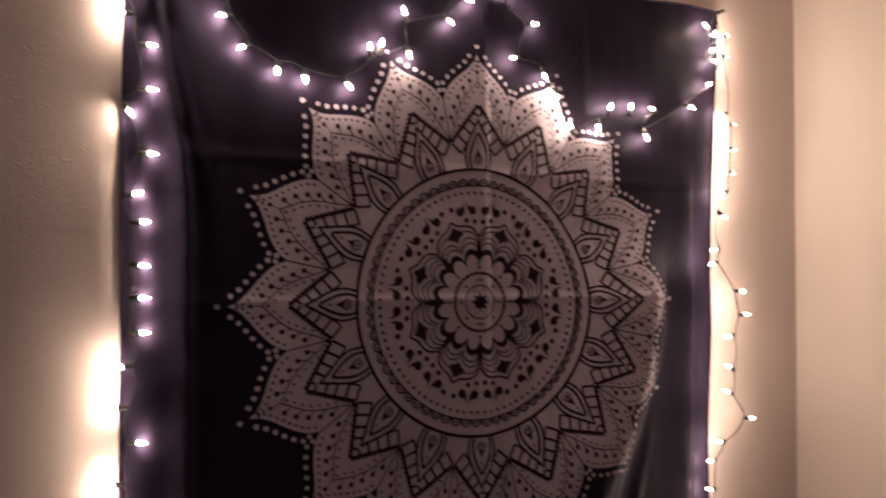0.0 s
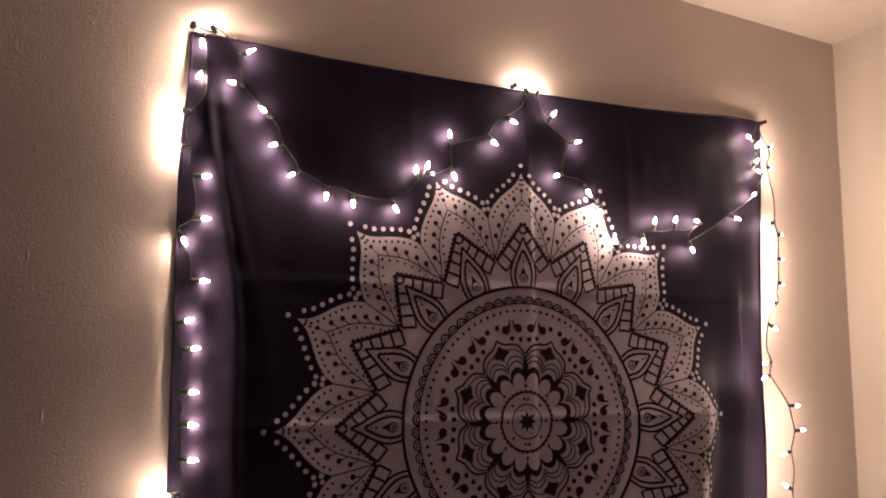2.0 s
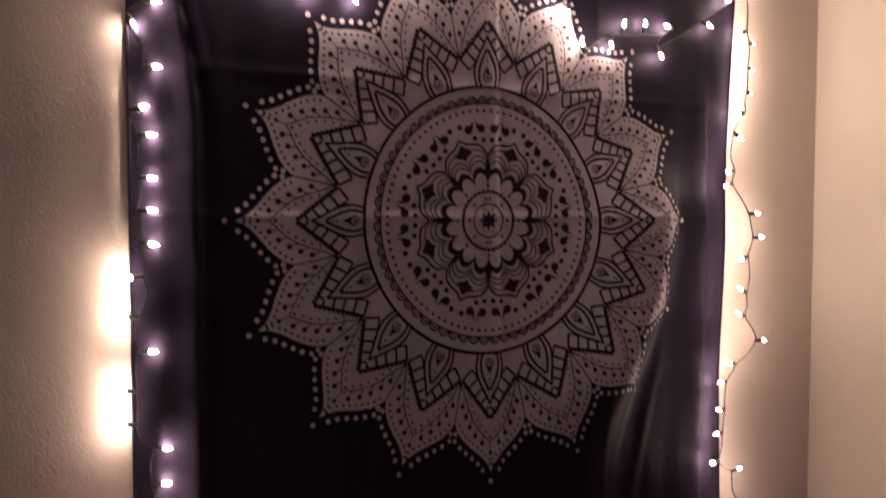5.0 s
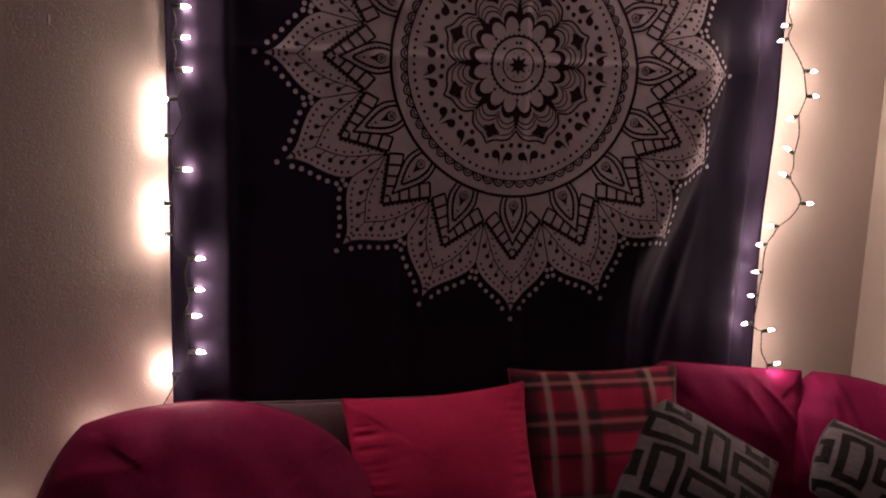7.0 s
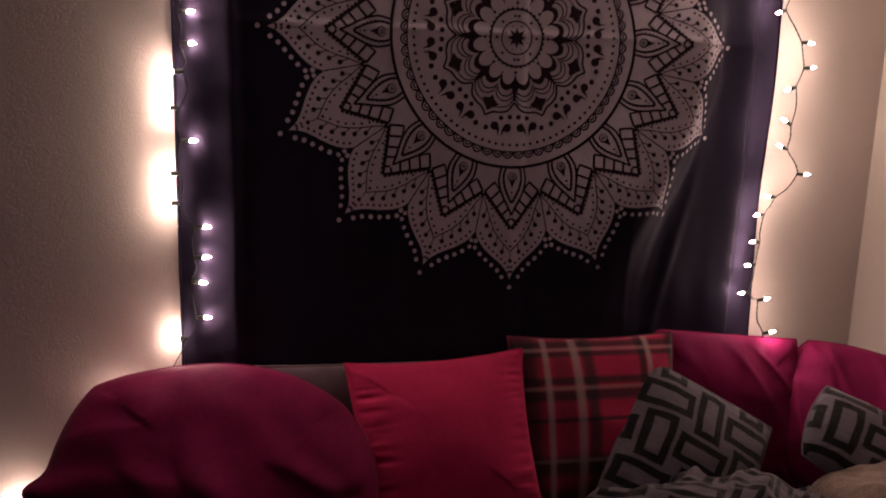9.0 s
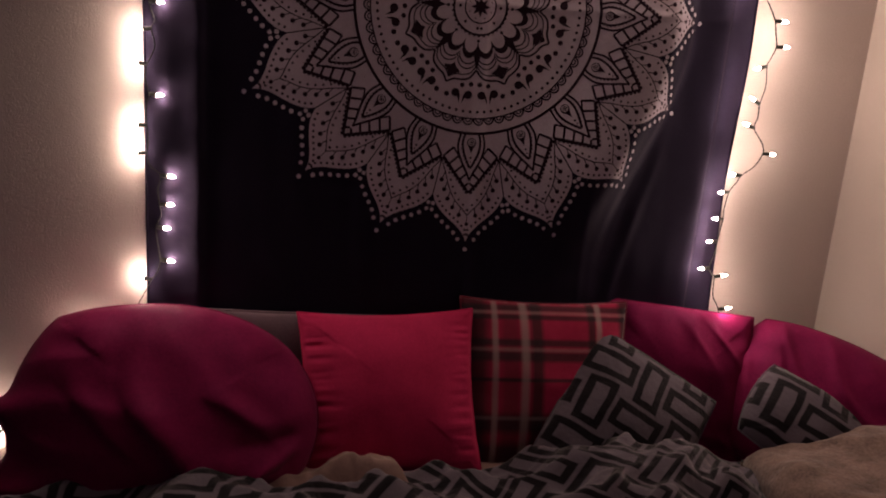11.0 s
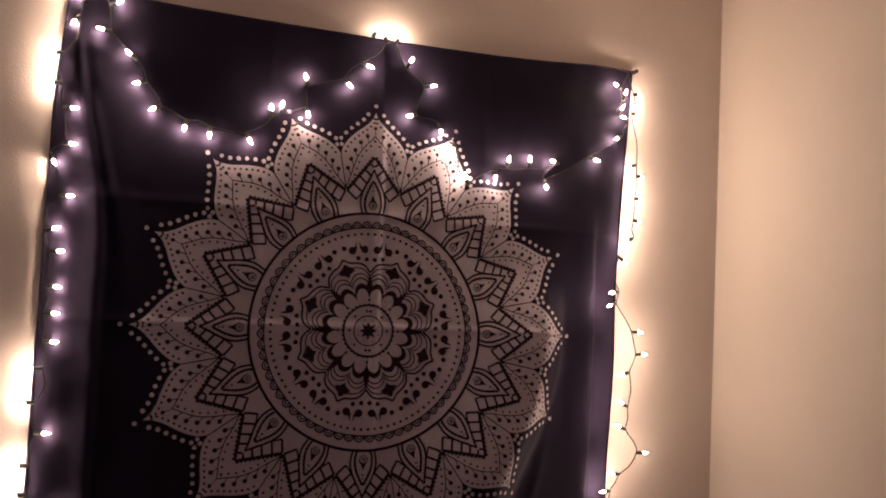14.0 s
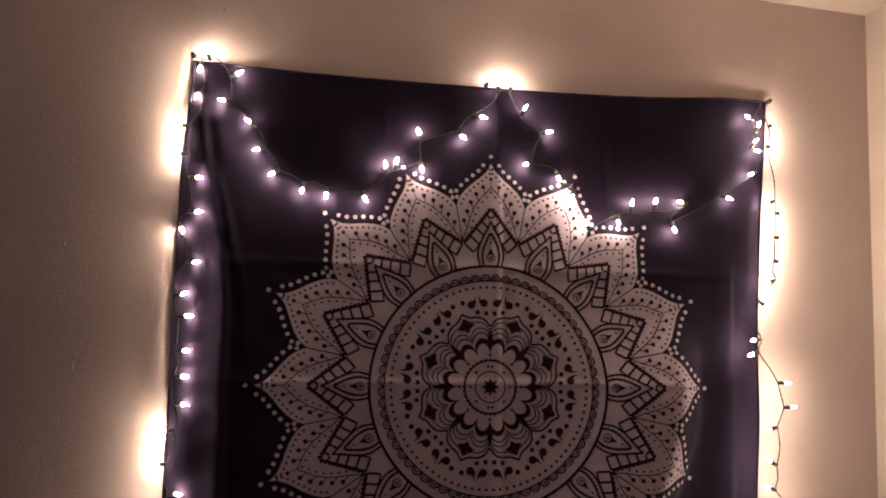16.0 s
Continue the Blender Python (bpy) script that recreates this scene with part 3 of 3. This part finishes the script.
string_light("draped string of warm miniature lights on twisted green wire", swag,
             ([(-0.731, -0.02, 2.160), (-0.688, -0.018, 2.166), (-0.654, -0.022, 2.141)], [(0.690, -0.022, 2.205)]))

LEFT = [(-0.685, 1.876, 0), (-0.680, 1.800, 2), (-0.713, 1.756, 300), (-0.674, 1.689, 0), (-0.694, 1.620, 20), (-0.680, 1.571, 5), (-0.678, 1.496, 0),
        (-0.676, 1.441, 3), (-0.672, 1.382, 0)]
LEFT_LOW = [(-0.668, 1.196, 0)]
LEFT_END = [(-0.640, 1.027, 0), (-0.640, 0.966, 5), (-0.645, 0.915, 0), (-0.635, 0.842, 0)]


def beside(rows, y, lean):
    return [(x, y, z, angle, lean) for x, z, angle in rows]


left = beside([(-0.700, 2.172, 120)], -0.026, -6) + beside([(-0.710, 2.128, 265), (-0.711, 2.065, 240)], -0.022, 10)
left += beside([(-0.746, 1.993, 182), (-0.742, 1.928, 178)], -0.026, -6) + on_cloth(LEFT, 0.0125)
left += beside([(-0.716, 1.324, 190)], -0.034, 5) + beside([(-0.722, 1.257, 180)], -0.027, -10) + on_cloth(LEFT_LOW)
left += beside([(-0.720, 1.131, 180), (-0.718, 1.073, 180)], -0.027, -10) + on_cloth(LEFT_END)
left += beside([(-0.700, 0.800, 180)], -0.027, -10) + beside([(-0.80, 0.66, 200)], -0.022, -10) + beside([(-0.980, 0.464, 195), (-0.992, 0.438, 215)], -0.034, 0)
string_light("string of warm miniature lights down the tapestry's hemmed edge", left, ([(-0.731, -0.02, 2.160)], [(-1.10, -0.02, 0.25), (-1.12, -0.02, 0.02)]))

RIGHT_WALL = [(0.728, 2.148, 20), (0.724, 2.090, 8), (0.744, 1.917, 10), (0.742, 1.853, 0), (0.740, 1.791, -5)]
RIGHT_A = [(0.697, 1.676, 330), (0.655, 1.592, 190), (0.650, 1.557, 200)]
RIGHT_B = [(0.742, 1.494, 0), (0.757, 1.438, 5)]
RIGHT_C = [(0.690, 1.381, 200), (0.690, 1.313, 150), (0.685, 1.252, 160)]
RIGHT_D = [(0.762, 1.186, 0)]
RIGHT_E = [(0.680, 1.127, 180), (0.648, 1.080, 185), (0.644, 1.014, 180), (0.638, 0.956, 182), (0.628, 0.886, 185)]
RIGHT_F = [(0.662, 0.884, 10), (0.684, 0.803, 10)]


def moved(rows, d):
    return [(x + d, z, angle) for x, z, angle in rows]


right = beside(moved(RIGHT_WALL[:2], -0.012), -0.042, -20) + beside([(0.692, 1.940, 200)], -0.036, -15) + beside(moved(RIGHT_WALL[2:], -0.014), -0.050, -20)
right += beside([(0.690, 1.738, 200)], -0.040, -8) + beside(moved(RIGHT_A, -0.017), -0.064, 5) + beside(moved(RIGHT_B, -0.022), -0.084, 8) + beside(moved(RIGHT_C, -0.025), -0.084, -5)
right += beside(moved(RIGHT_D, -0.019), -0.092, 8) + beside(moved(RIGHT_E[:1], -0.015), -0.054, -5) + beside(RIGHT_E[1:], -0.044, 5) + beside(RIGHT_F[:1], -0.100, 5) + beside(RIGHT_F[1:], -0.106, 8)
string_light("loose string of warm miniature lights hanging beside the tapestry", right, ([(0.690, -0.022, 2.212), (0.698, -0.03, 2.17)], [(0.70, -0.05, 0.74), (0.705, -0.03, 0.60)]))


def push_pin(x, z, label):
    v, f = [], []
    lathe([(0.0001, 0.016), (0.0050, 0.016), (0.0058, 0.013), (0.0036, 0.011), (0.0034, 0.004), (0.0060, 0.002), (0.0060, 0.0), (0.0001, 0.0)], 12, v, f)
    root = tagged(new("push_pin"), label, "push pin", "pins along the tapestry's top edge")
    child("head", mesh_of("head", v, f, DARK), root)
    v, f = [], []
    lathe([(0.0007, 0.001), (0.0007, -0.012), (0.0001, -0.014)], 6, v, f)
    child("needle", mesh_of("needle", v, f, METAL), root, "thin steel needle")
    root.matrix_basis = pose(x, -0.012, z, 90, 0, 0)


push_pin(-0.727, 2.162, "dark push pin holding a corner of the tapestry")
push_pin(-0.040, 2.174, "dark push pin holding the tapestry's top edge")
push_pin(0.716, 2.218, "dark push pin holding a corner of the tapestry")


# ---- bed ----
MATTRESS = 0.43


def build_bed():
    base = slab("bed", (-0.98, -1.00, 0.14), (0.99, -0.045, 0.24), WOOD, "low dark wooden bed base against the wall", "bed", 0.012)
    for x in (-0.93, 0.94):
        for y in (-0.95, -0.10):
            leg = slab("leg", (x - 0.03, y - 0.03, 0), (x + 0.03, y + 0.03, 0.145), WOOD, "", "", 0.006)
            leg.parent = base
    slab("mattress", (-0.99, -1.01, 0.24), (1.0, -0.04, MATTRESS), TAN, "thick mattress under a crumpled tan fitted sheet", "mattress", 0.05)


build_bed()


def pillow(name, m, w, h, t, material, label, category="pillow", ears=0.10, wrinkle=0.006, seed=1, n=44, sag=0.0, metres=False, power=0.55, soft=0.0, crease=0.0, tip=False, pucker=0.0, fold=0.0):
    """A stuffed case: two bulging faces that meet in a seam, pulled-in sides, pointed corners and creases."""
    verts, uvs, faces = [], [], []
    for side in (1, -1):
        for j in range(n + 1):
            for i in range(n + 1):
                u, v = 2 * i / n - 1, 2 * j / n - 1
                u, v = math.copysign(abs(u) ** 0.85, u), math.copysign(abs(v) ** 0.85, v)
                cut = 1 - 2 ** -soft
                if tip:
                    cut *= 1 - 0.20 * ease(-u, -0.4, 0.9) * ease(v, -0.4, 0.9) - 0.55 * ease(-u, -0.4, 0.9) * ease(-v, -0.2, 0.9)
                x = w / 2 * u * (1 - ears * (1 - v * v)) * math.sqrt(1 - cut * v * v)
                y = h / 2 * v * (1 - ears * (1 - u * u)) * math.sqrt(1 - cut * u * u)
                full = ((1 - u * u) * (1 - v * v)) ** power
                z = side * t / 2 * full * (1 - 0.25 * sag * v)
                pull = (1 - full) * min(1.0, 4 * (1 - max(abs(u), abs(v))) + 0.15)
                s = Vector((x * 3.2 + seed * 7.3, y * 3.2, side * 2.0))
                ridges = noise.noise(Vector((x * 6 + seed, y * 20, side))) if abs(u) > abs(v) else noise.noise(Vector((x * 20, y * 6 + seed, side)))
                z += side * wrinkle * (1.6 * noise.noise(s * 1.6) * full + 1.5 * ridges * pull)
                if tip:
                    wob = 0.014 * noise.noise(Vector((x * 9, y * 9, 3.0)))
                    line = -0.108 + (3.4 * (0.12 - x) ** 2 if x < 0.12 else 1.6 * (x - 0.12) ** 2)
                    hump = 0.026 * ridge(y + wob - line, 0.014, 0.060) * ease(x, -0.11, -0.02) * ease(0.25 - x, 0.0, 0.07)
                    pit = 0.034 * math.exp(-((x - 0.195) / 0.050) ** 2 - ((y + wob + 0.030 - 0.25 * (x - 0.19)) / 0.018) ** 2)
                    tuck = 0.015 * ridge(y + wob - 0.030 + 0.55 * (x - 0.10), 0.010, 0.030) * ease(x, 0.04, 0.11) * ease(0.24 - x, 0.0, 0.06)
                    flap = 0.018 * ridge(y + wob + 0.082 - 0.8 * (x - 0.20), 0.010, 0.026) * ease(x, 0.13, 0.18) * ease(0.27 - x, 0.0, 0.05)
                    low = 0.010 * ridge(y + wob + 0.02 + 0.9 * (x + 0.12), 0.012, 0.040) * ease(x, -0.22, -0.14) * ease(0.0 - x, 0.0, 0.08)
                    z += side * (hump + tuck + flap + low - pit)
                    x -= 0.034 * math.exp(-((v + 0.02) / 0.13) ** 2) * ease(-u, 0.5, 1.0)
                    x += 0.005 * ease(-v, 0.10, 0.35) * (1 - 13.0 * ease(-v, 0.42, 0.80)) * ease(-u, 0.25, 1.0)
                if pucker:
                    z -= side * pucker * (1 - v ** 6) * max(0.0, noise.noise(Vector((seed, y * 70, 0.5 + u * 1.5))) + 0.15) * math.exp(-((1 - abs(u)) * w / 2 / 0.045) ** 2) * min(1.0, 6 * (1 - abs(u)))
                if crease:
                    bend = Vector((x * 2.5 + seed, y * 2.5, 4.0))
                    fx, fy = x + 0.05 * noise.noise(bend), y + 0.05 * noise.noise(bend + Vector((9, 2, 0)))
                    along = noise.noise(Vector((fx * 4.2 + fy * 5.0 + seed, fy * 5.5 - fx * 3.0, 2.0 + side)))
                    z += side * crease * ((1 - math.sqrt(along * along + 0.004)) ** 4 - 0.35) * min(1.0, full * 1.8)
                if fold:
                    fa, fb = 0.62 * x - 0.78 * y, 0.78 * x + 0.62 * y
                    fb += 0.03 * noise.noise(Vector((fa * 6, fb * 6, seed)))
                    streak = noise.noise(Vector((fa * 3.0 + seed, fb * 13.0, 6.0)))
                    z += side * fold * ((1 - math.sqrt(streak * streak + 0.003)) ** 5 - 0.3) * min(1.0, full * 1.6)
                y -= sag * 0.03 * (1 - u * u)
                verts.append((x, y, z))
                uvs.append((x, y) if metres else (0.5 + x / w, 0.5 + y / h))
    size = (n + 1) ** 2
    for j in range(n):
        for i in range(n):
            a = j * (n + 1) + i
            faces.append((a, a + 1, a + n + 2, a + n + 1))
            a += size
            faces.append((a, a + n + 1, a + n + 2, a + 1))
    me = mesh_of(name, verts, faces, material, True, uvs)
    bm = bmesh.new()
    bm.from_mesh(me)
    bmesh.ops.remove_doubles(bm, verts=bm.verts, dist=0.0006)
    bm.to_mesh(me)
    bm.free()
    ob = tagged(new(name, me), label, category, "pillows on the bed")
    # stitched seam round the edge
    loop = [Vector(verts[i]) for i in range(n + 1)] + [Vector(verts[(n + 1) * j + n]) for j in range(1, n + 1)]
    loop += [Vector(verts[(n + 1) * n + i]) for i in range(n - 1, -1, -1)] + [Vector(verts[(n + 1) * j]) for j in range(n - 1, -1, -1)]
    sv, sf = [], []
    tube(loop, 0.0024, 5, sv, sf)
    child("seam", mesh_of("seam", sv, sf, material), ob)
    ob.matrix_basis = m
    return ob


def leaning(x, y, z, lean, turn=0.0, roll=0.0):
    return pose(x, y, z, lean, 0, turn) @ pose(0, 0, 0, 0, 0, roll)


pillow("throw_pillow", leaning(-0.27, -0.055, 0.602, 86), 0.62, 0.28, 0.05, MAUVE, "flat mauve-grey pillow tucked behind the red ones", ears=0.03, seed=4, wrinkle=0.004)
pillow("bed_pillow", leaning(-0.615, -0.215, 0.557, 67, 3, -5), 0.605, 0.465, 0.29, CRIMSON, "large plump crimson bed pillow with creased corners", ears=0.0, wrinkle=0.012, seed=2, power=0.48, soft=0.95, crease=0.012, tip=True, n=110)
pillow("throw_pillow", leaning(-0.150, -0.145, 0.590, 66, 0, 3), 0.405, 0.37, 0.14, RED, "square bright red throw pillow with puckered sides", ears=0.07, wrinkle=0.008, seed=3, crease=0.004, n=110, pucker=0.017)
pillow("throw_pillow", leaning(0.228, -0.105, 0.602, 72, -3, 1), 0.42, 0.40, 0.11, PLAID, "red and black tartan throw pillow with cream stripes", ears=0.06, wrinkle=0.006, seed=5, crease=0.007, n=70)
pillow("throw_pillow", leaning(0.562, -0.110, 0.605, 72, -14, -2), 0.390, 0.40, 0.12, CRIMSON, "crimson throw pillow with diagonal folds", ears=0.05, wrinkle=0.010, seed=6, soft=0.14, crease=0.006, fold=0.008, n=80)
pillow("bed_pillow", leaning(0.862, -0.270, 0.597, 64, -42, -14), 0.50, 0.38, 0.16, CRIMSON, "crimson pillow slumped against the side wall", ears=0.02, wrinkle=0.010, seed=7, soft=0.6, crease=0.008, fold=0.022, n=70)
pillow("throw_pillow", leaning(0.398, -0.215, 0.536, 58, -6, -31), 0.345, 0.385, 0.13, LATTICE, "grey throw pillow printed with dark outlined rectangles", ears=0.05, wrinkle=0.006, seed=8, metres=True, soft=0.20, crease=0.010, n=70)
pillow("throw_pillow", leaning(0.800, -0.350, 0.578, 52, -12, -32), 0.340, 0.215, 0.11, LATTICE, "small grey pillow printed with dark rectangles", ears=0.02, wrinkle=0.007, seed=9, metres=True, soft=0.34, crease=0.012, n=70)
pillow("plush_blanket", leaning(0.802, -0.64, 0.520, 6, -4, -3) @ pose(0, 0, 0, 0, -14, 0), 0.45, 0.61, 0.19, BEIGE, "beige plush blanket bunched on the bed", "blanket", ears=0.0, wrinkle=0.022, seed=11, power=0.36, soft=0.22, crease=0.012, n=60)


# ---- duvet ----
def duvet_height(x, y):
    z = MATTRESS + 0.036
    z += 0.105 * math.exp(-((x - 0.36) / 0.26) ** 2 - ((y + 0.42) / 0.20) ** 2)
    z += 0.035 * math.exp(-((x + 0.55) / 0.35) ** 2 - ((y + 0.40) / 0.22) ** 2)
    warp = Vector((x * 2.2, y * 2.2, 1.7))
    wx = x + 0.10 * noise.noise(warp)
    wy = y + 0.10 * noise.noise(warp + Vector((5, 3, 1)))
    z += 0.080 * (1 - math.sqrt(noise.noise(Vector((wx * 4.8, wy * 7.0, 0.3))) ** 2 + 0.035)) ** 3 - 0.032
    z += 0.058 * (1 - math.sqrt(noise.noise(Vector((wx * 9.0, wy * 12.0, 4.3))) ** 2 + 0.05)) ** 2.5 - 0.016
    z += 0.010 * (1 - math.sqrt(noise.noise(Vector((wx * 23.0, wy * 27.0, 8.3))) ** 2 + 0.02)) ** 2 - 0.004
    z += 0.022 * math.exp(-((x + 0.55) / 0.16) ** 2 - ((y + 0.33) / 0.12) ** 2)
    z -= 0.022 * ease(-x, 0.45, 0.85) * ease(y, -0.60, -0.30)
    z = max(z, MATTRESS + 0.012)
    return z


def duvet_edge(x):
    return -0.235 + 0.035 * noise.noise(Vector((x * 3.1, 0.4, 9.0))) + 0.05 * math.exp(-((x - 0.30) / 0.22) ** 2) - 0.075 * math.exp(-((x + 0.335) / 0.165) ** 4) - 0.02 * ease(-x, 0.72, 0.95)


def build_duvet():
    nx, ny = 230, 110
    x0, x1, y1 = -1.02, 0.80, -1.06
    verts, uvs, faces = [], [], []
    for j in range(ny + 1):
        for i in range(nx + 1):
            x = x0 + (x1 - x0) * i / nx
            y0 = duvet_edge(x)
            t = j / ny
            y = y0 + (y1 - y0) * t
            d = min((y0 - y), (y - y1), (x - x0), (x1 - x))
            hem = ease(d, 0.0, 0.06) ** 0.6
            z = MATTRESS + 0.004 + (duvet_height(x, y) - MATTRESS - 0.004) * hem
            verts.append((x, y, z))
            a = radians(10 + 34 * ease(x, -0.55, -0.05))
            u = x * 1.05 + 0.25 * z + 0.085 * noise.noise(Vector((x * 3.2, y * 3.2, 5)))
            v = y * 1.05 + 1.0 * z + 0.085 * noise.noise(Vector((x * 3.2, y * 3.2, 15)))
            uvs.append((u * math.cos(a) - v * math.sin(a), u * math.sin(a) + v * math.cos(a)))
    n = len(verts)
    verts += [(x, y, MATTRESS + 0.0015) for x, y, z in verts]
    uvs += uvs[:n]
    w = nx + 1
    for j in range(ny):
        for i in range(nx):
            a = j * w + i
            faces.append((a, a + w, a + w + 1, a + 1))
            faces.append((n + a, n + a + 1, n + a + w + 1, n + a + w))
    for i in range(nx):
        faces.append((i, i + 1, n + i + 1, n + i))
        a = ny * w + i
        faces.append((a, n + a, n + a + 1, a + 1))
    for j in range(ny):
        a = j * w
        faces.append((a, n + a, n + a + w, a + w))
        a += nx
        faces.append((a, a + w, n + a + w, n + a))
    ob = tagged(new("duvet", mesh_of("duvet", verts, faces, LATTICE, True, uvs)), "rumpled grey duvet printed with dark outlined rectangles", "duvet")
    pv, pf = [], []
    tube([Vector(verts[i]) + Vector((0, 0.001, 0.0015)) for i in range(nx + 1)], 0.0035, 6, pv, pf)
    child("piping", mesh_of("piping", pv, pf, DARK), ob, "dark sewn edge of the duvet")


build_duvet()


def build_sheet():
    """The crumpled top edge of the sheet, where it looks out from under the duvet."""
    nx, ny = 110, 60
    verts, faces = [], []
    for j in range(ny + 1):
        for i in range(nx + 1):
            u, t = i / nx, j / ny
            x = -0.55 + 0.45 * u
            y = -0.215 - 0.03 * noise.noise(Vector((x * 6, 1.0, 2.0))) - 0.16 * t
            wx = x + 0.05 * noise.noise(Vector((x * 4, y * 4, 6.0)))
            z = MATTRESS + 0.006 + 0.080 * (1 - 0.8 * math.sqrt(noise.noise(Vector((wx * 5, y * 9, 2.7))) ** 2 + 0.02)) ** 2 * ease(t, 0.0, 0.3) * ease(min(u, 1 - u), 0.0, 0.15)
            z += (0.016 * math.exp(-((x + 0.40) / 0.07) ** 2) + 0.018 * math.exp(-((x + 0.255) / 0.06) ** 2)) * ease(t, 0.0, 0.3)
            z += 0.022 * (1 - math.sqrt(noise.noise(Vector((wx * 17, y * 13, 5.1))) ** 2 + 0.01)) ** 3 * ease(t, 0.0, 0.3) - 0.008
            z = MATTRESS + 0.004 + (z - MATTRESS - 0.004) * (1 - 0.95 * ease(t, 0.55, 0.95))
            verts.append((x, y, z))
    n, w = len(verts), nx + 1
    verts += [(x, y, MATTRESS + 0.001) for x, y, z in verts]
    for j in range(ny):
        for i in range(nx):
            a = j * w + i
            faces.append((a, a + w, a + w + 1, a + 1))
            faces.append((n + a, n + a + 1, n + a + w + 1, n + a + w))
    for i in range(nx):
        faces.append((i, i + 1, n + i + 1, n + i))
        a = ny * w + i
        faces.append((a, n + a, n + a + 1, a + 1))
    for j in range(ny):
        a = j * w
        faces.append((a, n + a, n + a + w, a + w))
        a += nx
        faces.append((a, a + w, n + a + w, n + a))
    tagged(new("bed_sheet", mesh_of("bed_sheet", verts, faces, TAN)), "crumpled tan cotton sheet peeking out from under the duvet", "sheet")


build_sheet()


# ---- marks on the wall ----
def nail(x, z):
    root = tagged(new("nail"), "small steel nail in the painted wall", "nail")
    v, f = [], []
    lathe([(0.0001, 0.0075), (0.0026, 0.0072), (0.0030, 0.0060), (0.0012, 0.0058), (0.0012, -0.01), (0.0001, -0.01)], 10, v, f)
    child("head", mesh_of("head", v, f, METAL), root)
    root.matrix_basis = pose(x, 0, z, 90, 0, 0)


def wall_marks(rows):
    """Small raised blobs of filler under the paint."""
    v, f = [], []
    for x, z, w, h in rows:
        start = len(v)
        for k, (r, d) in enumerate(((1.0, 0.0), (0.75, 0.0008), (0.35, 0.0012))):
            for i in range(10):
                a = math.tau * i / 10
                v.append((x + w * r * math.cos(a) * (1 + 0.25 * math.sin(3 * a + x * 40)), 0.0005 - d, z + h * r * math.sin(a)))
        for k in range(2):
            for i in range(10):
                a, b = start + k * 10 + i, start + k * 10 + (i + 1) % 10
                f.append((a, b, b + 10, a + 10))
        f.append(tuple(start + 20 + i for i in range(10)))
    ob = tagged(new("wall_marks", mesh_of("wall_marks", v, f, WALL)), "small painted-over filler spots on the wall", "wall marks")
    ob["kind"] = "stuff"


nail(-0.670, 2.284)
wall_marks([(-0.963, 1.895, 0.006, 0.009), (-0.958, 1.712, 0.003, 0.012), (-0.896, 2.134, 0.004, 0.004), (-0.913, 1.452, 0.003, 0.013)])
